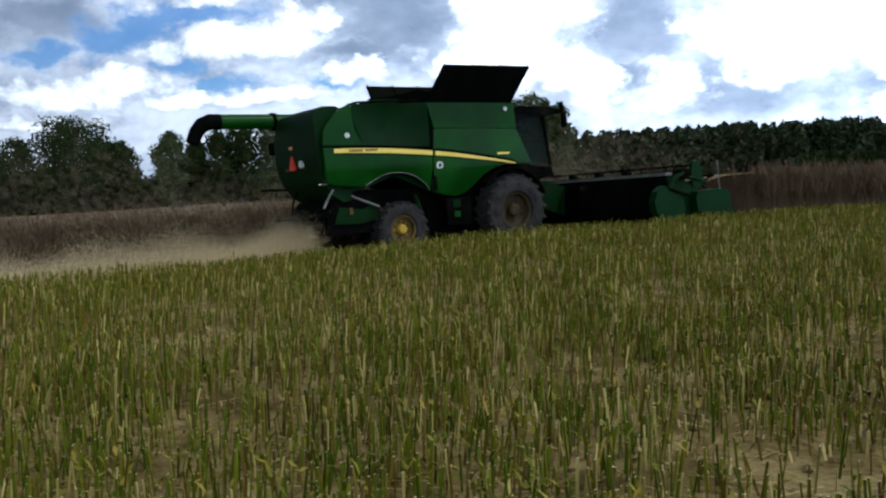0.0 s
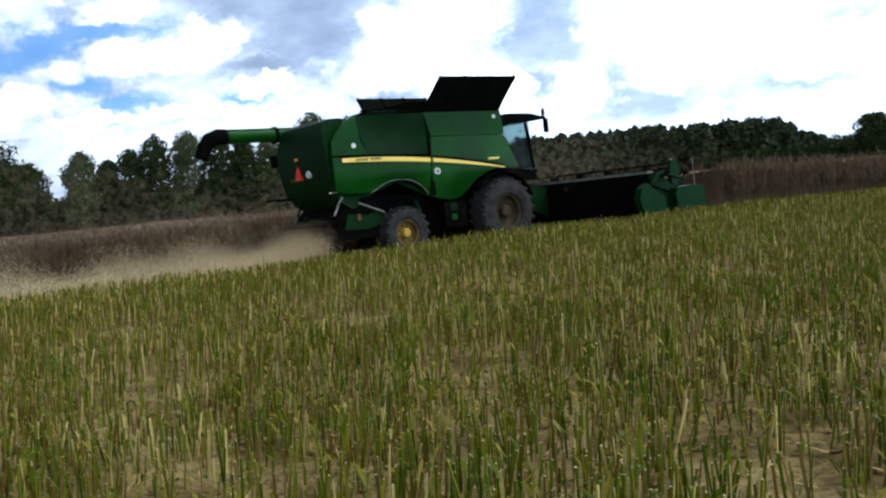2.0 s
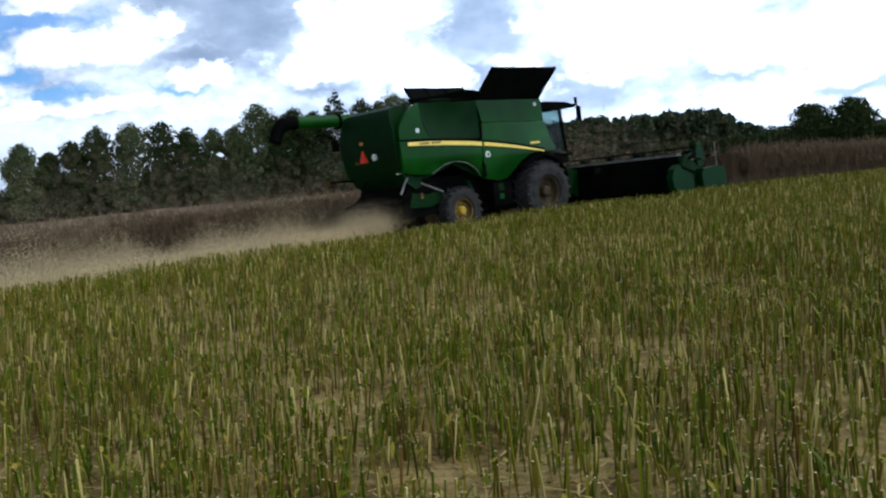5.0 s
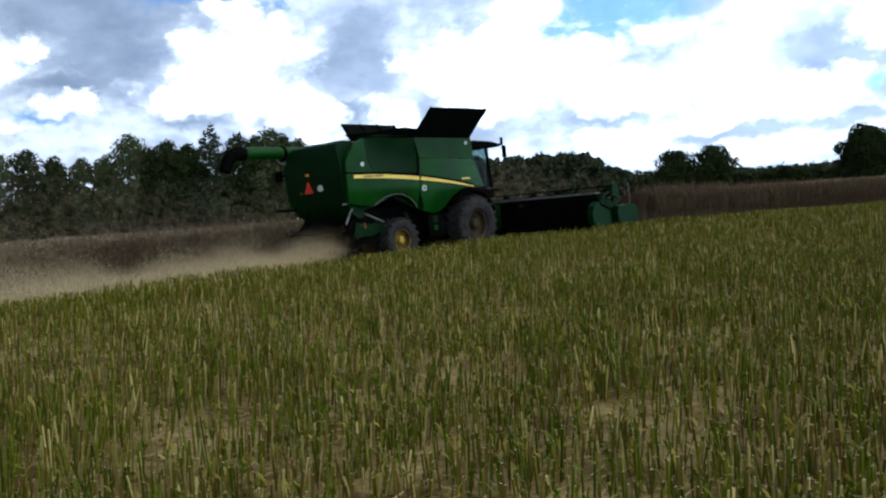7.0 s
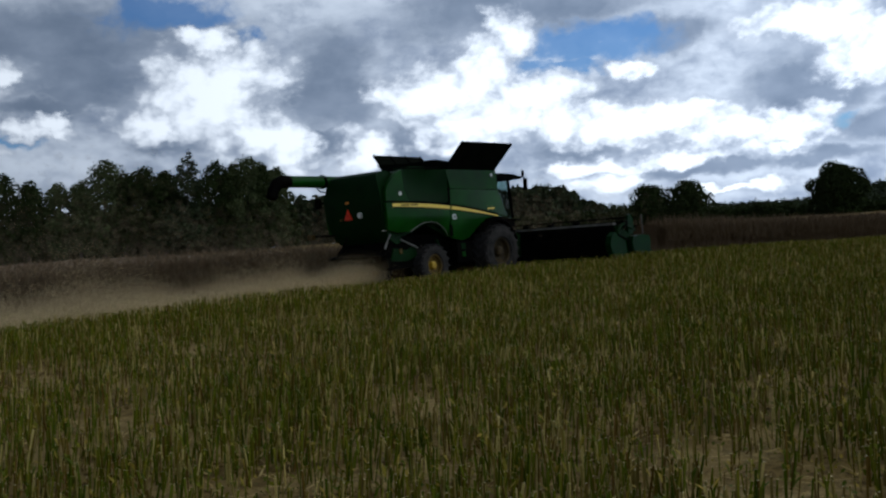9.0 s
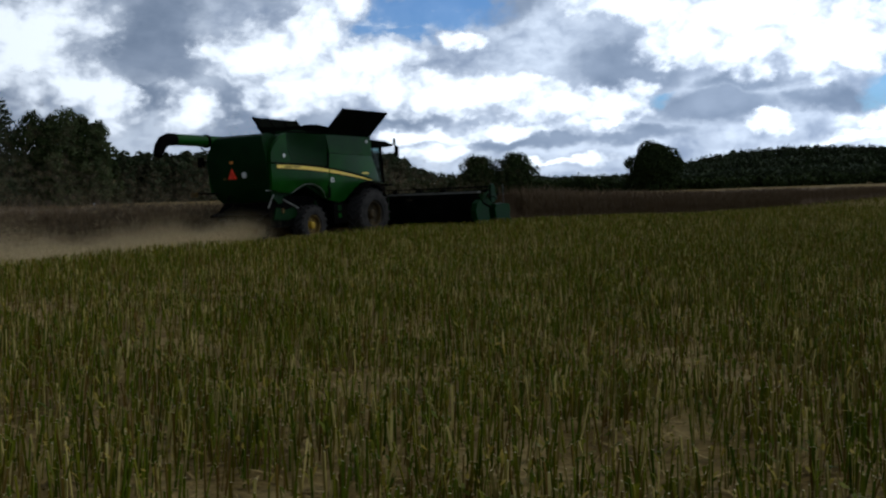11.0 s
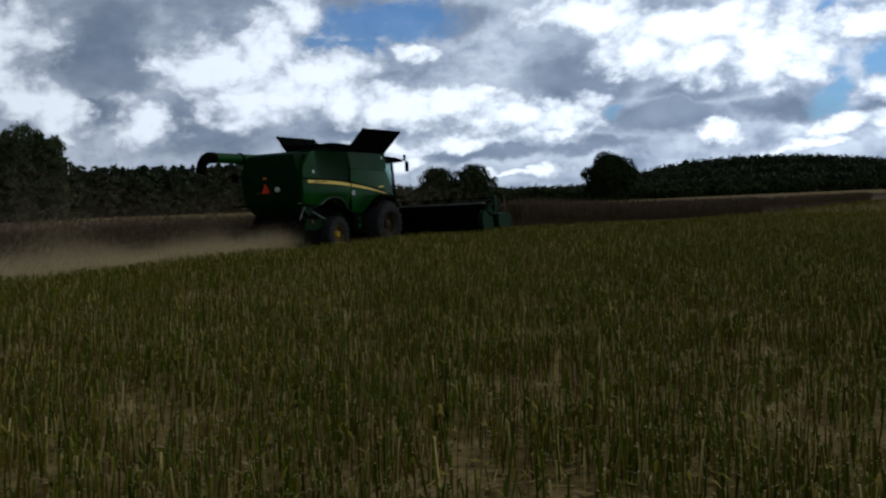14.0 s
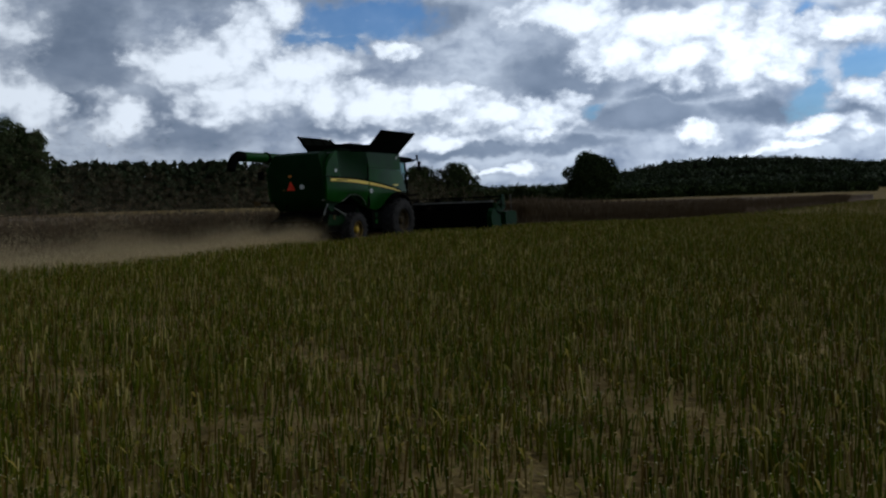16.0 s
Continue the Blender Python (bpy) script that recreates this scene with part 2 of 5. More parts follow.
def material(name, colours, scale=3.0, detail=6, rough=0.6, metal=0.0, bump=0.0, bump_scale=40.0, island=0.0, spread=(0.35, 0.65), coat=0.0, sheen=0.0, through_light=0.0, second=None, spec=0.25):
    """A procedural surface: two or three colours over noise in metres, a finer noise on top, relief, and a value that differs from piece to piece."""
    m = bpy.data.materials.new(name)
    m.use_nodes = True
    nt = m.node_tree
    bsdf = nt.nodes["Principled BSDF"]
    tc = nt.nodes.new("ShaderNodeTexCoord")
    n1 = nt.nodes.new("ShaderNodeTexNoise")
    n1.inputs["Scale"].default_value, n1.inputs["Detail"].default_value = scale, detail
    nt.links.new(tc.outputs["Object"], n1.inputs["Vector"])
    fac = n1.outputs["Fac"]
    if island:
        geo = nt.nodes.new("ShaderNodeNewGeometry")
        mixer = nt.nodes.new("ShaderNodeMix")
        mixer.inputs[0].default_value = island
        nt.links.new(fac, mixer.inputs[2])
        nt.links.new(geo.outputs["Random Per Island"], mixer.inputs[3])
        fac = mixer.outputs[0]
    ramp = nt.nodes.new("ShaderNodeValToRGB")
    el = ramp.color_ramp.elements
    lo, hi = spread if not island else (0.1, 0.9)
    el[0].position, el[1].position = lo, hi
    el[0].color, el[1].color = (*colours[0], 1), (*colours[-1], 1)
    for i, c in enumerate(colours[1:-1]):
        e = el.new(lo + (hi - lo) * (i + 1) / (len(colours) - 1))
        e.color = (*c, 1)
    nt.links.new(fac, ramp.inputs[0])
    colour = ramp.outputs[0]
    n2 = nt.nodes.new("ShaderNodeTexNoise")
    n2.inputs["Scale"].default_value, n2.inputs["Detail"].default_value = bump_scale, 4
    nt.links.new(tc.outputs["Object"], n2.inputs["Vector"])
    if second:
        amount, tint = second
        r2 = nt.nodes.new("ShaderNodeMapRange")
        r2.inputs[1].default_value, r2.inputs[2].default_value = 0.5, 0.75
        r2.inputs[4].default_value = amount
        nt.links.new(n2.outputs["Fac"], r2.inputs[0])
        mx = nt.nodes.new("ShaderNodeMix")
        mx.data_type = "RGBA"
        nt.links.new(r2.outputs[0], mx.inputs[0])
        nt.links.new(colour, mx.inputs[6])
        mx.inputs[7].default_value = (*tint, 1)
        colour = mx.outputs[2]
    nt.links.new(colour, bsdf.inputs["Base Color"])
    rr = nt.nodes.new("ShaderNodeMapRange")
    rr.inputs[3].default_value, rr.inputs[4].default_value = max(0.05, rough - 0.12), min(1, rough + 0.12)
    nt.links.new(n1.outputs["Fac"], rr.inputs[0])
    nt.links.new(rr.outputs[0], bsdf.inputs["Roughness"])
    bsdf.inputs["Metallic"].default_value = metal
    bsdf.inputs["Specular IOR Level"].default_value = spec
    bsdf.inputs["Coat Weight"].default_value = coat
    bsdf.inputs["Coat Roughness"].default_value = 0.2
    if bump:
        b = nt.nodes.new("ShaderNodeBump")
        b.inputs["Strength"].default_value, b.inputs["Distance"].default_value = 0.6, bump
        nt.links.new(n2.outputs["Fac"], b.inputs["Height"])
        nt.links.new(b.outputs[0], bsdf.inputs["Normal"])
    if through_light:
        tr = nt.nodes.new("ShaderNodeBsdfTranslucent")
        nt.links.new(colour, tr.inputs[0])
        ms = nt.nodes.new("ShaderNodeMixShader")
        ms.inputs[0].default_value = through_light
        nt.links.new(bsdf.outputs[0], ms.inputs[1])
        nt.links.new(tr.outputs[0], ms.inputs[2])
        nt.links.new(ms.outputs[0], nt.nodes["Material Output"].inputs[0])
    return m


# the dark second tint paints in small shadows between the stalks
M_SOIL = material("dry_soil", [(0.10, 0.070, 0.022), (0.20, 0.145, 0.055), (0.31, 0.235, 0.10)], 1.3, 10, 0.95, bump=0.06, bump_scale=16, second=(0.7, (0.03, 0.018, 0.005)), spec=0.05)
M_STALK = material("stubble_stalk", [(0.045, 0.072, 0.003), (0.085, 0.118, 0.005), (0.13, 0.155, 0.008), (0.17, 0.165, 0.010), (0.13, 0.075, 0.014), (0.25, 0.205, 0.05), (0.66, 0.54, 0.19)], 2.0, 3, 0.6, island=0.75, through_light=0.25, spec=0.05)
M_CUT = material("cut_stalk_end", [(0.50, 0.42, 0.18), (0.85, 0.76, 0.46)], 3, 2, 0.6, island=0.8)
M_BLADE = material("stubble_leaf", [(0.05, 0.085, 0.003), (0.13, 0.14, 0.006), (0.36, 0.27, 0.045)], 2.0, 3, 0.55, island=0.8, through_light=0.3, spec=0.1)
M_STRAW = material("straw_litter", [(0.14, 0.09, 0.03), (0.32, 0.23, 0.085), (0.48, 0.37, 0.15)], 3, 3, 0.7, island=0.85, spec=0.1)
M_CROP = material("ripe_crop", [(0.075, 0.048, 0.024), (0.11, 0.075, 0.040), (0.155, 0.11, 0.062)], 0.4, 5, 0.85, island=0.5, through_light=0.15)
M_CROP_TOP = material("ripe_crop_canopy", [(0.10, 0.065, 0.036), (0.13, 0.087, 0.05), (0.155, 0.107, 0.063)], 0.35, 10, 0.95, bump=0.05, bump_scale=9)
M_BARK = material("bark", [(0.05, 0.04, 0.03), (0.12, 0.10, 0.08)], 3, 6, 0.9, bump=0.03, bump_scale=12)
M_LEAF = material("broad_leaves", [(0.013, 0.022, 0.006), (0.024, 0.038, 0.009), (0.038, 0.054, 0.014)], 0.15, 4, 0.7, island=0.5, through_light=0.15, spec=0.1)
M_LEAF_PALE = material("pale_birch_leaves", [(0.04, 0.055, 0.02), (0.068, 0.09, 0.034), (0.105, 0.125, 0.055)], 0.15, 4, 0.7, island=0.5, through_light=0.2, spec=0.1)
M_NEEDLE = material("dark_needles", [(0.012, 0.022, 0.008), (0.025, 0.04, 0.012), (0.04, 0.055, 0.02)], 0.15, 4, 0.7, island=0.6, through_light=0.1)

# ---------------------------------------------------------------- helpers


def mesh_object(name, verts, faces, mats, slots=None, smooth=False, parent=None):
    me = bpy.data.meshes.new(name)
    me.from_pydata([tuple(v) for v in verts], [], [tuple(f) for f in faces])
    for m in (mats if isinstance(mats, (list, tuple)) else [mats]):
        me.materials.append(m)
    if slots is not None:
        me.polygons.foreach_set("material_index", np.asarray(slots, dtype=np.int32))
    if smooth:
        me.polygons.foreach_set("use_smooth", np.ones(len(me.polygons), dtype=bool))
    me.update()
    ob = new(name, me)
    ob.parent = parent
    return ob


def ease(v, a, b):
    s = np.clip((np.asarray(v, float) - a) / (b - a), 0, 1)
    return s * s * (3 - 2 * s)


HILL_AZ = np.array([-60, -10, 0, 5, 9, 12, 15.5, 17.5, 21, 27, 34, 60.0])
HILL_EL = np.array([-1, -0.8, 0.2, 0.45, 0.85, 0.95, 0.85, 0.45, -0.2, -0.4, -0.6, -0.8])


def ground_z(x, y):
    """The field: a low swell beside the wheel tracks, rising beyond the machine and falling away ahead, with a wooded hill far off."""
    x, y = np.asarray(x, float), np.asarray(y, float)
    z = 0.27 * ease(x, 2.1, 3.6) * (1 - ease(x, 10, 24))
    z = z + 0.022 * np.clip(-5.5 - x, 0, 30) + 0.004 * np.clip(-35 - x, 0, 400) + 0.012 * np.clip(-150 - x, 0, 400)
    s = np.clip(y - 6, 0, None)
    z = z - 0.5 * (1 - np.exp(-s / 14)) - 0.009 * np.clip(s, 0, 260)
    dx, dy = x - 25, y + 30
    r = np.hypot(dx, dy)
    az = np.degrees(np.arctan2(-dx, dy))
    top = 1.7 + r * np.tan(np.radians(np.interp(az, HILL_AZ, HILL_EL)))
    f = ease(r, 600, 950)
    return z * (1 - f) + top * f


# ---------------------------------------------------------------- ground
rings = np.concatenate([[0.6], 1.2 * 1.075 ** np.arange(0, 108)])
spokes = np.radians(np.arange(0, 360, 1.0))
gx = 25 + np.outer(rings, np.cos(spokes))
gy = -25 + np.outer(rings, np.sin(spokes))
gz = ground_z(gx, gy)
near = rings[:, None] < 60
gz = gz + np.where(near, 0.012 * (np.sin(gx * 7.1 + gy * 3.3) + np.sin(gy * 9.7 - gx * 4.9)), 0)
ns, nr = len(spokes), len(rings)
gv = np.stack([gx, gy, gz], -1).reshape(-1, 3)
gf = [(i * ns + j, (i + 1) * ns + j, (i + 1) * ns + (j + 1) % ns, i * ns + (j + 1) % ns) for i in range(nr - 1) for j in range(ns)]
gf.append(tuple(range(ns)))
tagged(mesh_object("ground", gv, gf, M_SOIL, smooth=True), "bare brown soil of a harvested field", "ground", kind="structure")

# ---------------------------------------------------------------- stubble
rng = np.random.default_rng(7)


def scatter(x0, x1, y0, y1, per_m2):
    n = int((x1 - x0) * (y1 - y0) * per_m2)
    return rng.uniform(x0, x1, n), rng.uniform(y0, y1, n)


def clear_of_machine(x, y):
    wheels = (x > -2.6) & (x < 2.6) & (y > -60) & (y < 2)
    header = (x > -5.3) & (x < 5.3) & (y > 1.6) & (y < 6.2)
    return ~(wheels | header)


def stalks(name, x, y, height, radius, label, lean=0.10, leaves=0.95):
    keep = clear_of_machine(x, y)
    x, y = x[keep], y[keep]
    n = len(x)
    h = height * rng.uniform(0.55, 1.2, n) * (1 + 0.12 * np.sin(x * 0.9 + 2 * np.sin(y * 0.6)))
    r = radius * rng.uniform(0.55, 1.35, n)
    z = ground_z(x, y) - 0.03
    tx, ty = rng.normal(0, lean, n) * h, rng.normal(0.08, lean, n) * h
    a0 = rng.uniform(0, 6.28, n)
    ring = []
    for top in (0, 1):
        for k in range(3):
            a = a0 + k * 2.094
            ring.append(np.stack([x + np.cos(a) * r + tx * top, y + np.sin(a) * r + ty * top, z + h * top], -1))
    v = np.stack(ring, 1).reshape(-1, 3)
    b = np.arange(n)[:, None] * 6
    sides = np.concatenate([b + np.array([[k, (k + 1) % 3, 3 + (k + 1) % 3, 3 + k]]) for k in range(3)])
    caps = b + np.array([[3, 4, 5]])
    faces = [tuple(f) for f in sides.tolist()] + [tuple(f) for f in caps.tolist()]
    slots = [0] * len(sides) + [1] * n
    # side shoots and dry leaves
    pick = rng.random(n) < leaves
    px, py, pz, ph = x[pick], y[pick], z[pick], h[pick]
    m = len(px)
    a = rng.uniform(0, 6.28, m)
    s = rng.uniform(0.3, 1.0, m) * ph
    ln = rng.uniform(0.03, 0.10, m) * (height / 0.34)
    w = radius * rng.uniform(0.8, 1.9, m)
    up = rng.uniform(0.1, 1.6, m)
    d = np.stack([np.cos(a), np.sin(a), up], -1)
    side = np.stack([-np.sin(a), np.cos(a), np.zeros(m)], -1) * w[:, None]
    p0 = np.stack([px, py, pz + s], -1)
    p1 = p0 + d * ln[:, None] * 0.6
    p2 = p0 + d * ln[:, None] * np.array([1.15, 1.15, 0.85])
    lv = np.stack([p0 - side * 0.3, p0 + side * 0.3, p1 + side, p1 - side, p2], 1).reshape(-1, 3)
    k0 = len(v) + np.arange(m)[:, None] * 5
    quads, tips = k0 + np.array([[0, 1, 2, 3]]), k0 + np.array([[3, 2, 4]])
    faces += [tuple(f) for f in quads.tolist()] + [tuple(f) for f in tips.tolist()]
    slots += [2] * (2 * m)
    ob = mesh_object(name, np.concatenate([v, lv]), faces, [M_STALK, M_CUT, M_BLADE], slots)
    return tagged(ob, label, "stubble", kind="stuff")


sx1, sy1 = scatter(15.5, 27, -41, -2, 140)
sx2, sy2 = scatter(9, 15.5, -42, 10, 85)
sx3, sy3 = scatter(15.5, 27, -2, 10, 60)
sx, sy = np.concatenate([sx1, sx2, sx3]), np.concatenate([sy1, sy2, sy3])
away = np.hypot(sx - 25.1, sy - np.clip(sy, -41, -16)) > 0.4
patch = np.sin(sx * 1.9 + np.sin(sy * 0.8) * 2) + np.sin(sy * 2.3 + sx * 0.7) + rng.normal(0, 1.0, len(sx)) > -1.1
stalks("stubble", sx[away & patch], sy[away & patch], 0.31, 0.0072, "green and straw-coloured cut stalks on brown soil")
fx1, fy1 = scatter(2.3, 9, -45, 20, 62)
fx2, fy2 = scatter(5.6, 32, 10, 45, 26)
fx3, fy3 = scatter(27, 38, -48, 20, 26)
stalks("stubble", np.concatenate([fx1, fx2, fx3]), np.concatenate([fy1, fy2, fy3]), 0.33, 0.009, "green and straw-coloured cut stalks on brown soil")
hx, hy = scatter(5.6, 75, 45, 190, 3.2)
hx2, hy2 = scatter(-5.2, 2.3, -70, -1, 30)
stalks("stubble", np.concatenate([hx, hx2]), np.concatenate([hy, hy2]), 0.36, 0.014, "green and straw-coloured cut stalks on brown soil")

# low weeds and fallen leaves between the stalks
wx, wy = scatter(12, 26, -41, 4, 85)
tuft = np.sin(wx * 2.3 + 1.7 * np.sin(wy * 1.1)) + np.sin(wy * 1.9 - wx) + rng.normal(0, 0.9, len(wx)) > 0.0
wx, wy = wx[tuft], wy[tuft]
wn = len(wx)
wa, wl = rng.uniform(0, 6.28, wn), rng.uniform(0.02, 0.06, wn)
wd = np.stack([np.cos(wa), np.sin(wa), rng.uniform(0.0, 0.9, wn)], -1) * wl[:, None]
ws = np.stack([-np.sin(wa), np.cos(wa), rng.normal(0, 0.3, wn)], -1) * (wl * 0.28)[:, None]
wp = np.stack([wx, wy, ground_z(wx, wy) + rng.uniform(0.0, 0.24, wn)], -1)
wv = np.stack([wp, wp + wd * 0.55 - ws, wp + wd, wp + wd * 0.55 + ws], 1).reshape(-1, 3)
tagged(mesh_object("weeds", wv, (np.arange(wn)[:, None] * 4 + np.arange(4)).tolist(), M_BLADE), "low green weeds between the stalks", "weeds", kind="stuff")

# loose straw on the soil
lx, ly = scatter(8, 27, -42, 8, 42)
ln = len(lx)
la, ll, lw = rng.uniform(0, 6.28, ln), rng.uniform(0.02, 0.14, ln), rng.uniform(0.003, 0.008, ln)
lz = ground_z(lx, ly) + rng.uniform(0.02, 0.045, ln)
ld = np.stack([np.cos(la) * ll, np.sin(la) * ll, rng.normal(0, 0.012, ln)], -1)
lsd = np.stack([-np.sin(la) * lw, np.cos(la) * lw, np.zeros(ln)], -1)
lc = np.stack([lx, ly, lz], -1)
lv = np.stack([lc - ld - lsd, lc - ld + lsd, lc + ld + lsd, lc + ld - lsd], 1).reshape(-1, 3)
tagged(mesh_object("straw_litter", lv, (np.arange(ln)[:, None] * 4 + np.arange(4)).tolist(), M_STRAW), "pale chopped straw lying on the soil", "straw", kind="stuff")

# clods of dry earth
cx, cy = scatter(10, 26, -41, 4, 9)
cn = len(cx)
csz = rng.uniform(0.012, 0.045, cn)
unit = np.array([(1, 0, 0), (0, 1, 0), (-1, 0, 0), (0, -1, 0), (0, 0, 0.7), (0, 0, -0.6)])
cv = np.stack([cx, cy, ground_z(cx, cy) + 0.01], -1)[:, None, :] + unit[None] * csz[:, None, None] * rng.uniform(0.6, 1.4, (cn, 6, 3))
cf = np.array([(0, 1, 4), (1, 2, 4), (2, 3, 4), (3, 0, 4), (1, 0, 5), (2, 1, 5), (3, 2, 5), (0, 3, 5)])
tagged(mesh_object("soil_clods", cv.reshape(-1, 3), (np.arange(cn)[:, None, None] * 6 + cf[None]).reshape(-1, 3).tolist(), M_SOIL), "small clods of dry brown earth", "soil", kind="stuff")

# ---------------------------------------------------------------- standing crop
CROP_H = 1.5


def canopy(name, xs, ys):
    X, Y = np.meshgrid(xs, ys, indexing="ij")
    Z = ground_z(X, Y) + CROP_H - 0.22 + 0.04 * np.sin(X * 1.1 + 3 * np.sin(Y * 0.37)) + 0.04 * np.sin(Y * 1.7 + X) + rng.normal(0, 0.02, X.shape)
    a, b = X.shape
    top = np.stack([X, Y, Z], -1).reshape(-1, 3)
    faces = [(i * b + j, (i + 1) * b + j, (i + 1) * b + j + 1, i * b + j + 1) for i in range(a - 1) for j in range(b - 1)]
    # the sides go down to the soil
    rim = [i * b for i in range(a)] + [(a - 1) * b + j for j in range(1, b)] + [i * b + b - 1 for i in range(a - 2, -1, -1)] + [j for j in range(b - 2, 0, -1)]
    low = top[rim].copy()
    low[:, 2] = ground_z(low[:, 0], low[:, 1]) - 0.05
    n0, m = len(top), len(rim)
    faces += [(rim[k], rim[(k + 1) % m], n0 + (k + 1) % m, n0 + k) for k in range(m)]
    return tagged(mesh_object(name, np.concatenate([top, low]), faces, M_CROP_TOP, smooth=True), "dense reddish-brown ripe crop, its top uneven", "crop", kind="stuff")


xs_far = np.concatenate([-5.9 - 0.6 * np.arange(0, 50)[::-1] ** 1.35 / 1.0, []])
canopy("standing_crop", xs_far, np.concatenate([np.arange(-70, 30, 0.8), 30 + 2.2 * np.arange(0, 40) ** 1.25]))
canopy("standing_crop", np.concatenate([np.arange(-5.6, 4.4, 0.5), [4.6]]), np.concatenate([np.arange(6.4, 60, 0.8), 60 + 2 * np.arange(0, 36) ** 1.2]))


def plants(x, y, label):
    """Ripe plants: a stem, and thin upright pod branches in its upper half."""
    n = len(x)
    z = ground_z(x, y) - 0.03
    h = CROP_H * rng.uniform(0.82, 1.08, n)
    verts, faces, count = [], [], 0
    root = np.stack([x, y, z], -1)
    tilt = np.stack([rng.normal(0, 0.06, n), rng.normal(0.08, 0.06, n), np.ones(n)], -1)

    def strip(p, d, w, ang):
        nonlocal count
        s = np.stack([np.cos(ang) * w, np.sin(ang) * w, 0 * w], -1)
        q = np.stack([p - s, p + s, p + d + s * 0.6, p + d - s * 0.6], 1).reshape(-1, 3)
        verts.append(q)
        faces.append(count + np.arange(len(p))[:, None] * 4 + np.arange(4))
        count += len(q)

    a = rng.uniform(0, 3.14, n)
    strip(root, tilt * h[:, None], np.full(n, 0.007), a)
    strip(root, tilt * h[:, None], np.full(n, 0.007), a + 1.57)
    for k in range(8):
        s = rng.uniform(0.42, 0.9, n)
        ang = rng.uniform(0, 6.28, n)
        length = rng.uniform(0.15, 0.45, n)
        d = np.stack([np.cos(ang) * 0.45, np.sin(ang) * 0.45, np.full(n, 1.0)], -1) * length[:, None]
        strip(root + tilt * (h * s)[:, None], d, rng.uniform(0.006, 0.017, n), ang + 1.57)
    return tagged(mesh_object("standing_crop", np.concatenate(verts), np.concatenate(faces).tolist(), M_CROP), label, "crop", kind="stuff")


ex, ey = scatter(4.0, 5.5, 6.2, 60, 60)
ex2, ey2 = scatter(4.2, 5.5, 60, 150, 18)
bx, by = scatter(-7.2, -5.4, -55, 12, 95)
tx1, ty1 = scatter(-5.4, 4.0, 6.2, 40, 12)
tx2, ty2 = scatter(-30, -7, -50, 40, 4)
plants(np.concatenate([ex, ex2, bx, tx1, tx2]), np.concatenate([ey, ey2, by, ty1, ty2]), "reddish-brown ripe plants at the edge of the cut")

# ---------------------------------------------------------------- trees
LEAN = Matrix.Rotation(radians(-4.5), 3, "X")


def crown_leaves(centres, radii, count, size, flat=1.0):
    """Leaf clumps as small bent quads inside a set of lobes."""
    w = radii ** 2
    who = rng.choice(len(centres), count, p=w / w.sum())
    d = rng.normal(0, 1, (count, 3))
    d /= np.linalg.norm(d, axis=1)[:, None]
    rr = rng.uniform(0.2, 1.05, count) ** 0.6
    p = centres[who] + d * (radii[who] * rr)[:, None] * np.array([1, 1, flat])
    u = rng.normal(0, 1, (count, 3))
    u /= np.linalg.norm(u, axis=1)[:, None]
    v = np.cross(u, rng.normal(0, 1, (count, 3)))
    v /= np.linalg.norm(v, axis=1)[:, None]
    s = size * rng.uniform(0.5, 1.3, count)[:, None]
    q = np.stack([p - u * s, p + v * s * 0.7, p + u * s, p - v * s * 0.6], 1)
    return q.reshape(-1, 3)


def tube(p, q, r0, r1, sides=6):
    p, q = Vector(p), Vector(q)
    d = (q - p).normalized()
    a = d.orthogonal().normalized()
    b = d.cross(a)
    vs = []
    for c, r in ((p, r0), (q, r1)):
        for k in range(sides):
            t = 6.2832 * k / sides
            vs.append(c + a * math.cos(t) * r + b * math.sin(t) * r)
    fs = [(k, (k + 1) % sides, sides + (k + 1) % sides, sides + k) for k in range(sides)] + [tuple(range(sides, 2 * sides))]
    return vs, fs


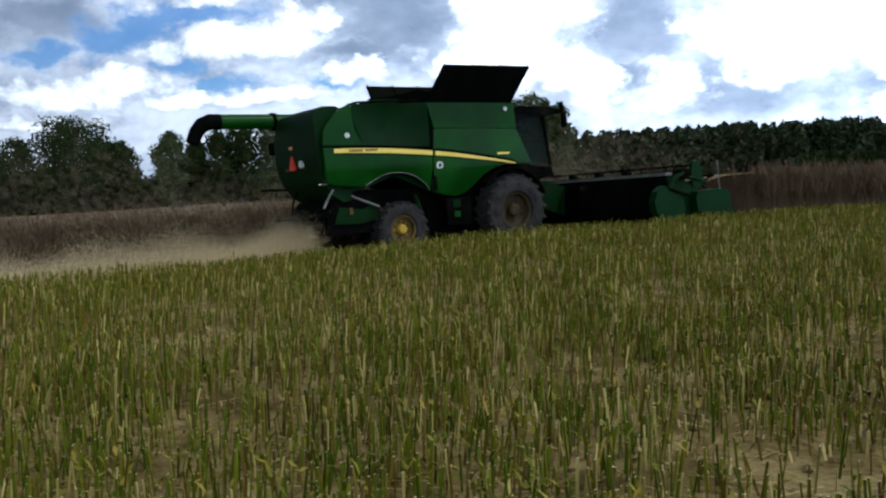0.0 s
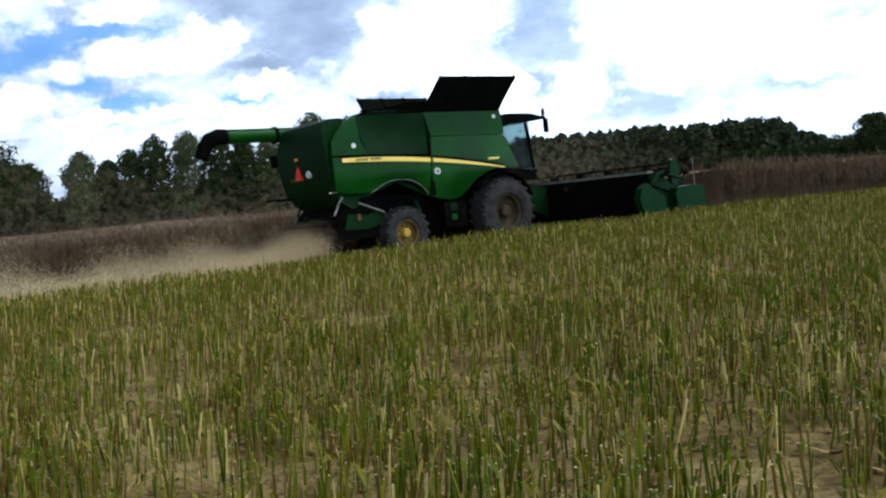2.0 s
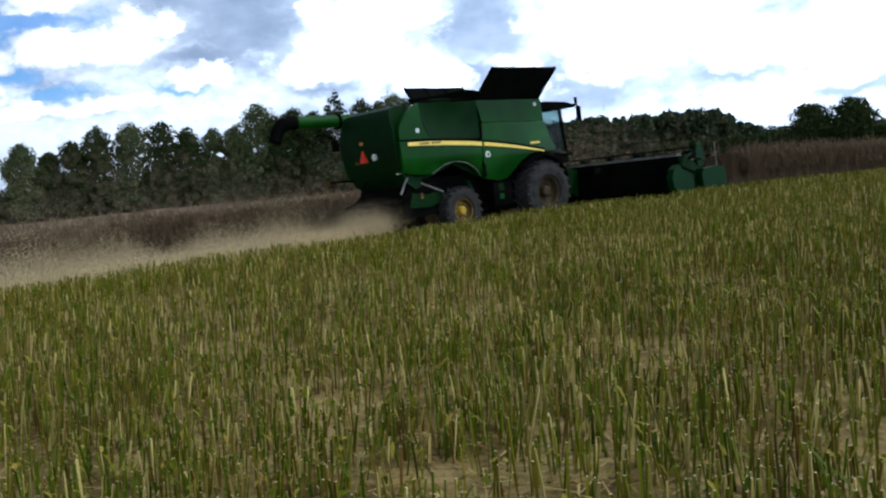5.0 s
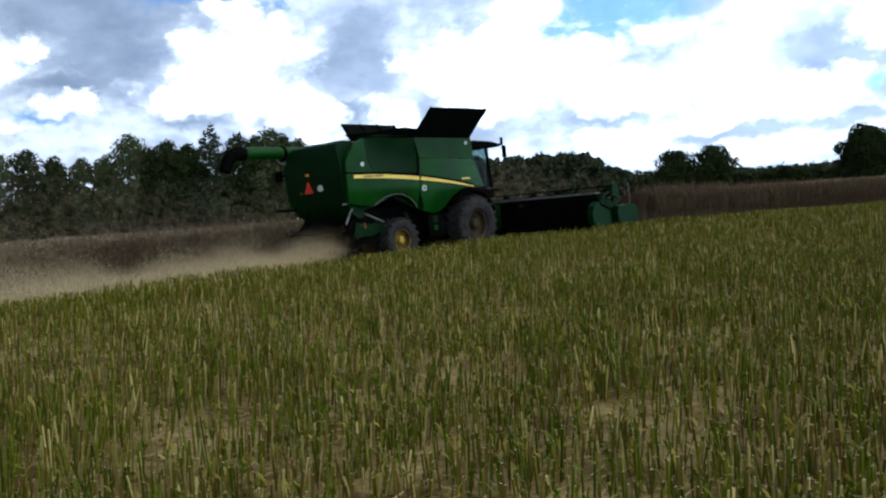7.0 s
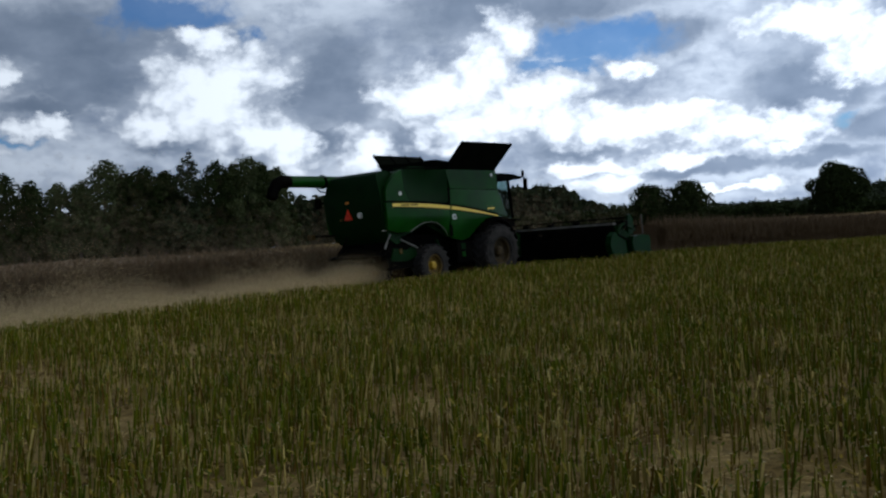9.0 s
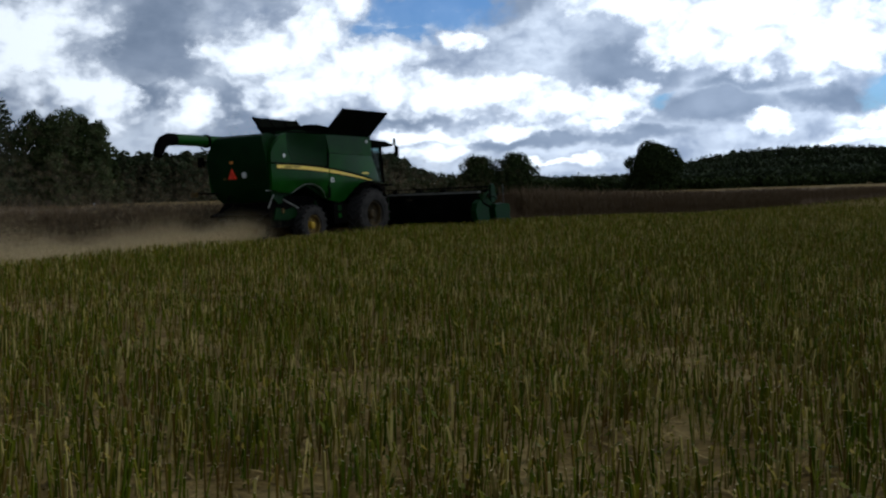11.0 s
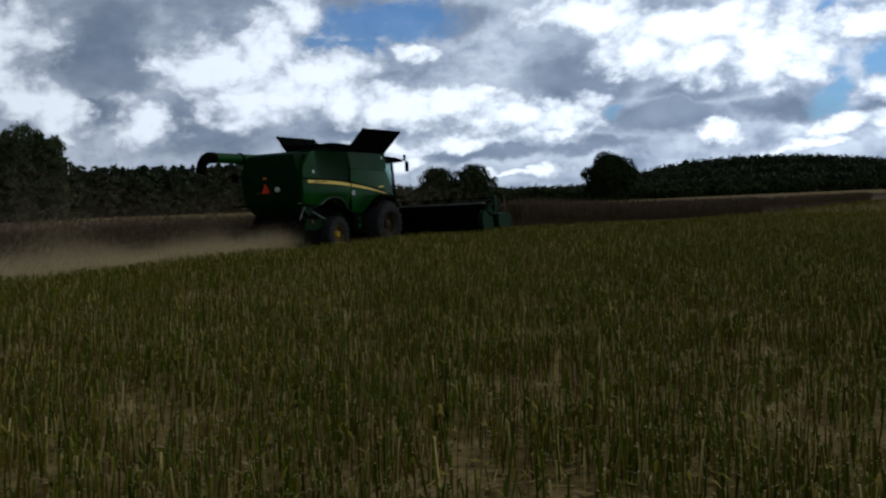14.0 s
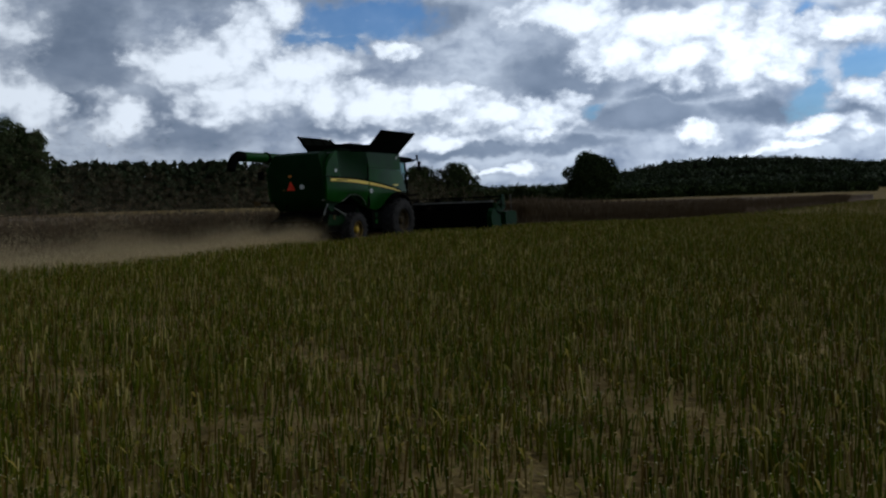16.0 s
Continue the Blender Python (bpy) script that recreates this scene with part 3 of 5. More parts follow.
def tree(az, el_top, dist, width, kind="broad", name="tree", label="", leaves=9500, skirt=0.16):
    """A tree by its bearing, the height of its top above the eye in degrees, its distance and its crown's width in degrees."""
    sx, sy = seat(az)
    x = sx - math.sin(radians(az)) * dist
    y = sy + math.cos(radians(az)) * dist
    z = float(ground_z(x, y)) - 0.1
    height = 1.65 + dist * math.tan(radians(el_top)) - z
    wide = dist * math.tan(radians(width * 1.08))
    root = new(name)
    root.matrix_world = Matrix.Translation((x, y, z)) @ LEAN.to_4x4()
    tv, tf = [], []

    def add(p, q, r0, r1):
        v, f = tube(p, q, r0, r1)
        o = len(tv)
        tv.extend(v)
        tf.extend([tuple(i + o for i in g) for g in f])

    if kind == "spruce":
        add((0, 0, 0), (0, 0, height * 0.97), height * 0.014, 0.04)
        cs, rs = [], []
        for k in range(26):
            s = 0.12 + 0.86 * k / 25
            span = wide * 0.5 * (1 - s) ** 0.8 + 0.25
            for j in range(5):
                a = rng.uniform(0, 6.28)
                cs.append((math.cos(a) * span * 0.6, math.sin(a) * span * 0.6, height * s))
                rs.append(span * 0.45)
            add((0, 0, height * s), (math.cos(a) * span, math.sin(a) * span, height * s - 0.1 * span), 0.05, 0.01)
        leaf, mat = crown_leaves(np.array(cs), np.array(rs), leaves, 0.75, 0.55), M_NEEDLE
    else:
        lobes = 26
        low = skirt
        add((0, 0, 0), (0, 0, height * 0.5), height * 0.022, height * 0.013)
        add((0, 0, height * 0.5), (wide * 0.05, 0, height * 0.88), height * 0.013, 0.06)
        cs, rs = [], []
        for k in range(lobes):
            s = low + (0.93 - low) * (k + 0.5) / lobes
            prof = math.sin(math.pi * min(1, (s - low + 0.10) / (1.08 - low))) ** 0.45
            a = k * 2.4 + rng.uniform(-0.4, 0.4)
            rad = wide * rng.uniform(0.13, 0.30)
            off = max(0, wide * 0.5 * prof - rad * 0.7) * rng.uniform(0.35, 1.15)
            c = (math.cos(a) * off, math.sin(a) * off, height * s - rad * 0.4)
            cs.append(c)
            rs.append(rad)
            add((0, 0, c[2] - off * 0.7 if c[2] - off * 0.7 > 0 else 0.3), c, height * 0.007, 0.04)
        cs.append((0, 0, height - wide * 0.15))
        rs.append(wide * 0.15)
        leaf = crown_leaves(np.array(cs), np.array(rs), leaves, 0.70, 0.85)
        mat = {"broad": M_LEAF, "pale": M_LEAF_PALE, "spruce": M_NEEDLE}[kind]
    mesh_object("trunk", tv, tf, M_BARK, parent=root)
    mesh_object("crown", leaf, (np.arange(len(leaf) // 4)[:, None] * 4 + np.arange(4)).tolist(), mat, parent=root)
    return tagged(root, label or {"broad": "tall broad-leaved tree with a dense green crown", "pale": "pale airy birch-like tree in full leaf", "spruce": "dark pointed spruce among paler trees"}[kind], "tree", group="trees beyond the field")


D1 = 540


def seat(az):
    """Where the walk has that bearing in the middle of its view."""
    return 25.15, float(np.interp(az, [5, 20, 30, 52, 60, 66, 75, 85], [-37, -35.5, -31, -29, -25.5, -22.5, -19.5, -18.5]))


tree(84.5, 5.0, D1, 6.5, leaves=14000)
tree(78.2, 5.74, D1, 5.6, leaves=26000)
tree(75.7, 4.2, D1, 2.4)
tree(73.0, 4.6, D1, 2.4, "pale")
tree(70.4, 4.5, D1, 2.2, "broad")
tree(69.1, 5.2, D1, 2.1)
tree(67.3, 5.25, D1, 2.6, "pale")
tree(65.6, 5.15, D1, 2.6)
tree(62.7, 4.5, D1, 1.8, "pale")
tree(60.2, 5.7, D1, 2.9, "pale")
tree(58.0, 5.2, D1, 2.6)
tree(55.7, 6.0, D1, 4.4, "spruce", leaves=15000)
tree(54.1, 5.3, D1, 2.4)
tree(52.3, 5.4, D1, 3.0, "pale", leaves=11000)
tree(50.7, 4.7, D1, 1.9, "pale")
tree(81.0, 4.7, D1, 3.0)
tree(76.9, 4.4, D1, 2.4)
tree(71.6, 4.0, D1, 1.8)
tree(64.2, 4.7, D1, 2.2)
tree(61.5, 4.5, D1, 2.0, "pale")
tree(59.1, 4.9, D1, 2.4)
tree(56.9, 4.9, D1, 2.2)
tree(53.2, 5.0, D1, 2.0)
tree(51.5, 4.9, D1, 2.0)
tree(29.6, 2.10, 540, 2.9, leaves=10000, skirt=0.15)
tree(27.6, 2.2, 540, 2.7, leaves=9500, skirt=0.15)
tree(19.7, 2.35, 540, 2.8, leaves=30000, skirt=0.06)
tree(23.8, 0.75, 560, 1.1, leaves=900, skirt=0.05, name="bush", label="round green bush at the field edge")
tree(15.1, 0.05, 560, 1.2, leaves=700, skirt=0.05, name="bush", label="low round bush at the field edge")


def woods(name, specs, leaves, size, label, mat, point=0.45):
    """Far woods as one mass of many crowns: rows of (x, y, top z, width)."""
    quads = []
    for x, y, top, wide in specs:
        z = float(ground_z(x, y))
        h = max(3.0, top - z)
        k = 7
        s = np.linspace(0.15, 0.88, k)
        cs = np.stack([x + rng.normal(0, wide * 0.16, k), y + rng.normal(0, wide * 0.16, k), z + h * s], -1)
        rs = wide * 0.42 * (1.1 - s) ** point * rng.uniform(0.8, 1.2, k)
        quads.append(crown_leaves(cs, rs, leaves, size, 1.1))
    q = np.concatenate(quads)
    return tagged(mesh_object(name, q, (np.arange(len(q) // 4)[:, None] * 4 + np.arange(4)).tolist(), mat), label, "woods", kind="stuff")


def belt(az0, az1, step, prof_az, prof_el, dist, deep, wide, jitter):
    rows = []
    a = az0
    while a < az1:
        for k in range(deep):
            d = dist + k * wide * 1.1 + rng.uniform(-0.7, 0.7) * wide
            b = a + rng.uniform(-0.5, 0.5) * step
            el = np.interp(b, prof_az, prof_el) + rng.uniform(-jitter, jitter * 0.6)
            x, y = seat(b)[0] - math.sin(radians(b)) * d, seat(b)[1] + math.cos(radians(b)) * d
            rows.append((x, y, 1.65 + d * math.tan(radians(el)), wide * rng.uniform(0.8, 1.3)))
        a += step
    return rows


tagged(woods("far_woods", belt(32.9, 51.0, 0.55, [32.8, 33.5, 35, 37.7, 42, 45, 50], [1.2, 1.9, 2.5, 2.55, 2.8, 2.8, 2.95], 640, 4, 12.5, 0.22), 900, 1.5, "dark mixed forest edge beyond the field", M_NEEDLE, 0.5))
tagged(woods("undergrowth", belt(50.0, 88.0, 0.6, [50, 60, 72, 88], [2.7, 2.5, 2.0, 3.2], 560, 3, 14.0, 0.5), 800, 1.45, "dark bushes and young trees between the trunks", M_LEAF))
tagged(woods("hill_woods", belt(-6.0, 27.5, 0.42, [-6, 0, 5, 9, 12, 15.5, 17.5, 21, 25, 27.5], [0.6, 0.9, 1.15, 1.55, 1.68, 1.6, 1.2, 0.55, 0.6, 0.8], 900, 4, 13.0, 0.10), 300, 1.2, "distant wooded hill, dark green", M_NEEDLE))
tagged(woods("hill_woods", belt(-6.0, 35.0, 0.42, [-6, 0, 5, 9, 12, 15.5, 17.5, 21, 25, 27.5, 35], [0.2, 0.5, 0.75, 1.0, 1.1, 1.05, 0.8, 0.4, 0.55, 0.9, 1.3], 800, 3, 13.0, 0.10), 300, 1.2, "distant wooded slope, dark green", M_NEEDLE))
tagged(woods("hill_woods", belt(-6.0, 27.5, 0.42, [-6, 0, 5, 9, 12, 15.5, 17.5, 21, 25, 27.5], [0.0, 0.2, 0.35, 0.5, 0.55, 0.5, 0.4, 0.3, 0.4, 0.6], 690, 3, 12.0, 0.10), 300, 1.1, "distant wooded slope, dark green", M_NEEDLE))
tagged(woods("far_hedge", belt(5.0, 38.0, 0.5, [5, 14, 16, 20, 27, 38], [-0.05, 0.1, 0.15, 0.2, 0.5, 0.9], 560, 2, 8.0, 0.12), 300, 1.0, "line of bushes along the far field edge", M_LEAF))

# ---------------------------------------------------------------- combine harvester
M_GREEN = material("green_paint", [(0.002, 0.028, 0.001), (0.003, 0.040, 0.0015), (0.005, 0.054, 0.002)], 0.9, 8, 0.38, bump=0.003, bump_scale=5, second=(0.3, (0.012, 0.032, 0.004)), spec=0.10)
# darker copy of the green paint, standing for shade on hood, deck and core
M_GREEN_SHADED = material("dusty_shaded_green_paint", [(0.0015, 0.013, 0.0015), (0.002, 0.018, 0.0025), (0.004, 0.019, 0.004)], 1.5, 8, 0.6, bump=0.003, bump_scale=12, second=(0.2, (0.010, 0.016, 0.007)), spec=0.06)
M_HEADER = material("header_green_paint", [(0.0008, 0.016, 0.0025), (0.0015, 0.024, 0.004)], 1.5, 6, 0.5, second=(0.4, (0.006, 0.020, 0.004)), spec=0.06)
M_YELLOW = material("yellow_paint", [(0.28, 0.18, 0.01), (0.42, 0.27, 0.015)], 2, 5, 0.45, second=(0.2, (0.4, 0.28, 0.06)))
M_STRIPE = material("yellow_stripe_film", [(0.74, 0.56, 0.09), (0.80, 0.62, 0.14)], 2, 5, 0.4)
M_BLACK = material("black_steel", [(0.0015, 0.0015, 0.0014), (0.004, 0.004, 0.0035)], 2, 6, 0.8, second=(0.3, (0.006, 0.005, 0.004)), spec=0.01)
M_RUBBER = material("tyre_rubber", [(0.014, 0.014, 0.014), (0.035, 0.033, 0.031)], 4, 8, 0.85, bump=0.006, bump_scale=30, second=(0.5, (0.07, 0.064, 0.055)), spec=0.05)
M_STEEL = material("worn_steel", [(0.22, 0.22, 0.21), (0.42, 0.40, 0.38)], 4, 8, 0.45, metal=0.8, second=(0.4, (0.18, 0.12, 0.08)))
M_PALE = material("pale_grey_paint", [(0.10, 0.10, 0.09), (0.20, 0.20, 0.18)], 3, 6, 0.5)
M_RED = material("red_reflector", [(0.60, 0.03, 0.010), (0.72, 0.045, 0.012)], 6, 2, 0.35)
M_AMBER = material("amber_lens", [(0.55, 0.2, 0.03), (0.7, 0.3, 0.05)], 6, 2, 0.25)
M_WHITE = material("white_reflector", [(0.5, 0.52, 0.5), (0.65, 0.67, 0.64)], 6, 2, 0.3)
M_DULL_YELLOW = material("dirty_yellow_paint", [(0.05, 0.032, 0.006), (0.13, 0.08, 0.010)], 5, 6, 0.7, second=(0.6, (0.03, 0.024, 0.014)))
# yellow rim darkened: the shade in the deep front wheels is in this colour
M_RIM_DARK = material("shaded_rim_paint", [(0.018, 0.013, 0.005), (0.05, 0.032, 0.008)], 5, 6, 0.75, second=(0.6, (0.02, 0.017, 0.012)))
M_PRINT = material("dark_print", [(0.20, 0.14, 0.02), (0.26, 0.18, 0.03)], 6, 2, 0.5)
M_CANVAS = material("dark_tank_lining", [(0.002, 0.003, 0.002), (0.005, 0.006, 0.004)], 1.5, 6, 0.9, spec=0.01, bump=0.004, bump_scale=20)
M_GLASS = bpy.data.materials.new("cab_glass")
M_GLASS.use_nodes = True
g = M_GLASS.node_tree.nodes["Principled BSDF"]
g.inputs["Base Color"].default_value = (0.40, 0.50, 0.49, 1)
g.inputs["Roughness"].default_value, g.inputs["Transmission Weight"].default_value, g.inputs["IOR"].default_value = 0.03, 1.0, 1.1


def finish(bm, name, mat, parent, label="", bevel=0.0, smooth=False, segs=2):
    if bevel:
        sharp = [e for e in bm.edges if len(e.link_faces) == 2 and e.calc_face_angle(0) > 0.5]
        bmesh.ops.bevel(bm, geom=sharp, offset=bevel, segments=segs, affect="EDGES", profile=0.6)
    bmesh.ops.recalc_face_normals(bm, faces=bm.faces)
    me = bpy.data.meshes.new(name)
    bm.to_mesh(me)
    bm.free()
    me.materials.append(mat)
    if smooth:
        me.polygons.foreach_set("use_smooth", np.ones(len(me.polygons), dtype=bool))
        me.set_sharp_from_angle(angle=0.6)
    ob = new(name, me)
    ob.parent = parent
    return tagged(ob, label) if label else ob


def add_prism(bm, pts, x0, x1, axis="x"):
    """A closed outline pushed from x0 to x1: outline (y, z) along x, (x, z) along y, (x, y) along z."""
    def at(p, v):
        return {"x": (v, p[0], p[1]), "y": (p[0], v, p[1]), "z": (p[0], p[1], v)}[axis]
    a = [bm.verts.new(at(p, x0)) for p in pts]
    b = [bm.verts.new(at(p, x1)) for p in pts]
    bm.faces.new(a)
    bm.faces.new(b[::-1])
    for i in range(len(pts)):
        j = (i + 1) % len(pts)
        bm.faces.new((a[i], b[i], b[j], a[j]))


def prism(name, pts, x0, x1, mat, parent, label="", axis="x", bevel=0.0, smooth=False, segs=2, tuck=None):
    """tuck: (height, slope): below that height the panel leans in under the body."""
    bm = bmesh.new()
    add_prism(bm, pts, x0, x1, axis)
    if tuck:
        for h in (tuck[0], tuck[0] + 0.12):
            bmesh.ops.bisect_plane(bm, geom=bm.verts[:] + bm.edges[:] + bm.faces[:], plane_co=(0, 0, h), plane_no=(0, 0, 1))
        for v in bm.verts:
            if v.co.z < tuck[0] - 0.001:
                v.co.x *= 1 - tuck[1] * (tuck[0] - v.co.z)
            elif v.co.z > tuck[0] + 0.119:
                v.co.x *= 0.995
    return finish(bm, name, mat, parent, label, bevel, smooth, segs)


def add_box(bm, x0, x1, y0, y1, z0, z1, m=None):
    vs = [bm.verts.new((x, y, z)) for x in (x0, x1) for y in (y0, y1) for z in (z0, z1)]
    for f in ((0, 1, 3, 2), (4, 6, 7, 5), (0, 4, 5, 1), (2, 3, 7, 6), (0, 2, 6, 4), (1, 5, 7, 3)):
        bm.faces.new([vs[i] for i in f])
    if m is not None:
        bmesh.ops.transform(bm, matrix=m, verts=vs)
    return vs


def block(name, x0, x1, y0, y1, z0, z1, mat, parent, label="", bevel=0.02):
    bm = bmesh.new()
    add_box(bm, x0, x1, y0, y1, z0, z1)
    return finish(bm, name, mat, parent, label, bevel)


def add_pipe(bm, pts, radii, sides=12):
    pts = [Vector(p) for p in pts]
    if isinstance(radii, (int, float)):
        radii = [radii] * len(pts)
    prev, side = None, None
    for i, p in enumerate(pts):
        d = (pts[min(i + 1, len(pts) - 1)] - pts[max(i - 1, 0)]).normalized()
        side = (d.orthogonal() if side is None else side - d * side.dot(d)).normalized()
        up = d.cross(side)
        ring = [bm.verts.new(p + (side * math.cos(6.2832 * k / sides) + up * math.sin(6.2832 * k / sides)) * radii[i]) for k in range(sides)]
        if prev:
            for k in range(sides):
                bm.faces.new((prev[k], prev[(k + 1) % sides], ring[(k + 1) % sides], ring[k]))
        else:
            bm.faces.new(ring[::-1])
        prev = ring
    bm.faces.new(prev)


def pipe(name, pts, radii, mat, parent, label="", sides=12, smooth=True):
    bm = bmesh.new()
    add_pipe(bm, pts, radii, sides)
    return finish(bm, name, mat, parent, label, 0, smooth)


def lathe_x(bm, prof, centre, sides=48):
    """A ring round an axle along x, from an outline of (x, radius)."""
    rings = []
    for k in range(sides):
        a = 6.2832 * k / sides
        rings.append([bm.verts.new((centre[0] + x, centre[1] + math.cos(a) * r, centre[2] + math.sin(a) * r)) for x, r in prof])
    for k in range(sides):
        p, q = rings[k], rings[(k + 1) % sides]
        for i in range(len(prof) - 1):
            bm.faces.new((p[i], p[i + 1], q[i + 1], q[i]))


def wheel(name, side, x_out, width, y, z, radius, rim_r, lugs, parent, rim_label, paint):
    """side: 1 right, -1 left. The tyre carries slanted lugs; rim and hub are parts of the wheel."""
    cx = side * (x_out - width / 2)
    h = width / 2
    bm = bmesh.new()
    prof = [(-h * 0.72, rim_r), (-h * 0.95, rim_r + 0.05), (-h, (rim_r + radius) / 2), (-h * 0.93, radius - 0.10), (-h * 0.72, radius - 0.05), (0, radius - 0.035), (h * 0.72, radius - 0.05), (h * 0.93, radius - 0.10), (h, (rim_r + radius) / 2), (h * 0.95, rim_r + 0.05), (h * 0.72, rim_r)]
    lathe_x(bm, prof, (cx, y, z), 48)
    spots = []
    for k in range(lugs):
        for s in (-1, 1):
            a = 6.2832 * (k + (0.5 if s > 0 else 0)) / lugs
            m = Matrix.Translation((cx, y, z)) @ Matrix.Rotation(a, 4, "X") @ Matrix.Translation((s * h * 0.5, 0, radius - 0.045)) @ Matrix.Rotation(s * 0.7, 4, "Z")
            spots.append(m)
    w = new(name)
    w.parent = parent
    lug = bmesh.new()
    add_box(lug, -h * 0.55, h * 0.55, -0.032, 0.032, -0.045, 0.045)
    lug_mesh = finish(lug, "lug", M_RUBBER, w).data
    w.children[0].matrix_basis = spots[0]
    for m in spots[1:]:
        o = new("lug", lug_mesh)
        o.parent, o.matrix_basis = w, m
    finish(bm, "tyre", M_RUBBER, w, "dusty black rubber tyre with deep lugs", 0, False)
    bm = bmesh.new()
    o = side * h
    lathe_x(bm, [(o * 0.70, rim_r + 0.015), (o * 0.78, rim_r + 0.015), (o * 0.74, rim_r - 0.04), (o * 0.35, rim_r * 0.86), (o * 0.22, rim_r * 0.45), (o * 0.22, 0.001)], (cx, y, z), 40)
    finish(bm, "rim", paint, w, rim_label, 0, True)
    bm = bmesh.new()
    lathe_x(bm, [(o * 0.2, rim_r * 0.40), (o * 0.62, rim_r * 0.34), (o * 0.72, rim_r * 0.24), (o * 0.72, 0.001)], (cx, y, z), 24)
    for k in range(8):
        a = 6.2832 * k / 8
        add_pipe(bm, [(cx + o * 0.2, y + math.cos(a) * rim_r * 0.58, z + math.sin(a) * rim_r * 0.58), (cx + o * 0.32, y + math.cos(a) * rim_r * 0.58, z + math.sin(a) * rim_r * 0.58)], 0.022, 6)
    finish(bm, "hub", M_YELLOW if radius < 0.9 else paint, w, "hub with wheel bolts", 0, True)
    return w


def combine_harvester():
    root = tagged(new("combine_harvester"), "large green combine harvester with yellow stripe, grain tank covers open", "combine harvester")
    # core of the body, painted darker for the shade between the outer panels
    prism("body", [(-5.35, 1.75), (-5.5, 3.3), (-5.05, 3.92), (0.32, 4.0), (0.34, 2.4), (-0.6, 2.25), (-1.5, 1.7), (-2.6, 1.75), (-3.6, 2.2), (-4.5, 1.9)], -1.27, 1.27, M_GREEN_SHADED, root, bevel=0.05)
    for s in (1, -1):
        lo, hi = (1.375, 1.53) if s > 0 else (-1.53, -1.375)
        prism("rear_side_shield", [(-5.74, 3.0), (-4.4, 2.96), (-2.49, 2.82), (-2.57, 1.71), (-2.75, 1.93), (-3.01, 2.12), (-3.3, 2.23), (-3.58, 2.26), (-3.86, 2.25), (-4.13, 2.19), (-4.38, 2.06), (-4.57, 1.96), (-5.2, 1.98), (-5.68, 2.08)], lo, hi, M_GREEN, root, bevel=0.02, smooth=True, tuck=(2.42, 0.14))
        prism("front_side_shield", [(-2.41, 3.40), (-1.0, 3.38), (0.36, 3.32), (0.84, 2.33), (0.25, 2.35), (-0.15, 2.33), (-0.47, 2.26), (-0.85, 2.07), (-1.14, 1.83), (-1.45, 1.61), (-1.75, 1.54), (-2.18, 1.60), (-2.53, 1.70)], lo, hi, M_GREEN, root, bevel=0.02, smooth=True, tuck=(2.30, 0.10))
        prism("tank_side", [(-2.39, 3.43), (0.36, 3.345), (0.31, 4.06), (-2.58, 4.12)], lo * 0.985, hi * 0.985, M_GREEN, root, bevel=0.03, smooth=True)
        # quarter panel and the hollowed panel beside it
        prism("quarter_panel", [(-5.72, 3.40), (-5.62, 3.58), (-5.42, 3.78), (-5.18, 3.98), (-4.9, 4.10), (-4.86, 3.75), (-4.80, 3.40), (-4.68, 3.18), (-4.55, 3.03), (-5.74, 3.05)], lo, hi, M_GREEN, root, bevel=0.05, smooth=True)
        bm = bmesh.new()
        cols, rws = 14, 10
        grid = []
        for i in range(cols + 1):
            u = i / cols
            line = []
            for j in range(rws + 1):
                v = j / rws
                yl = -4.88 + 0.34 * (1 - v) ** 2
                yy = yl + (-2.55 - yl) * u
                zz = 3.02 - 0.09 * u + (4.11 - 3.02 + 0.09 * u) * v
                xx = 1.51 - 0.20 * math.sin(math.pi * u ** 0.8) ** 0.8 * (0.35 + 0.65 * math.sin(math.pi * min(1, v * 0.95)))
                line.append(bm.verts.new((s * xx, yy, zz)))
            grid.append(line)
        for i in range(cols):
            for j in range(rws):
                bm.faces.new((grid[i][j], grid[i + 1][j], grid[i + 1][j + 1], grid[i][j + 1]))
        # the shadow inside the hollow is carried by this darker green
        finish(bm, "hollow_side_panel", M_GREEN_SHADED, root, "hollowed green side panel, its shade put into the paint", smooth=True)
        # edge trims of the wheel openings
        pipe("arch_trim", [(s * (1.535 - 0.18 * max(0, 2.42 - z)), y, z) for y, z in ((-4.57, 1.965), (-4.38, 2.065), (-4.13, 2.195), (-3.86, 2.255), (-3.58, 2.265), (-3.3, 2.235), (-3.01, 2.125), (-2.75, 1.935), (-2.6, 1.74))], 0.010, M_PALE, root, "pale worn edge of the wheel opening", 8)
        # stripe: two runs, split at the door gap, with dark edges
        for y0, y1 in ((-5.44, -2.50), (-2.41, 0.24)):
            n = 12
            def mid(y):
                u = (y + 5.44) / 5.68
                return 2.905 - 0.05 * u - 0.50 * u * u
            def half(y):
                u = (y + 5.44) / 5.68
                return 0.056 + 0.014 * math.sin(math.pi * u) - 0.038 * u * u
            ys = [y0 + (y1 - y0) * k / n for k in range(n + 1)]
            xo = 1.536
            prism("stripe", [(y, mid(y) + half(y)) for y in ys] + [(y, mid(y) - half(y)) for y in ys[::-1]], s * (xo - 0.01), s * xo, M_STRIPE, root, "yellow side stripe")
            prism("stripe_edge", [(y, mid(y) + half(y) + 0.075) for y in ys] + [(y, mid(y) + half(y) + 0.004) for y in ys[::-1]], s * (xo - 0.01), s * (xo - 0.002), M_BLACK, root, "black line above the stripe")
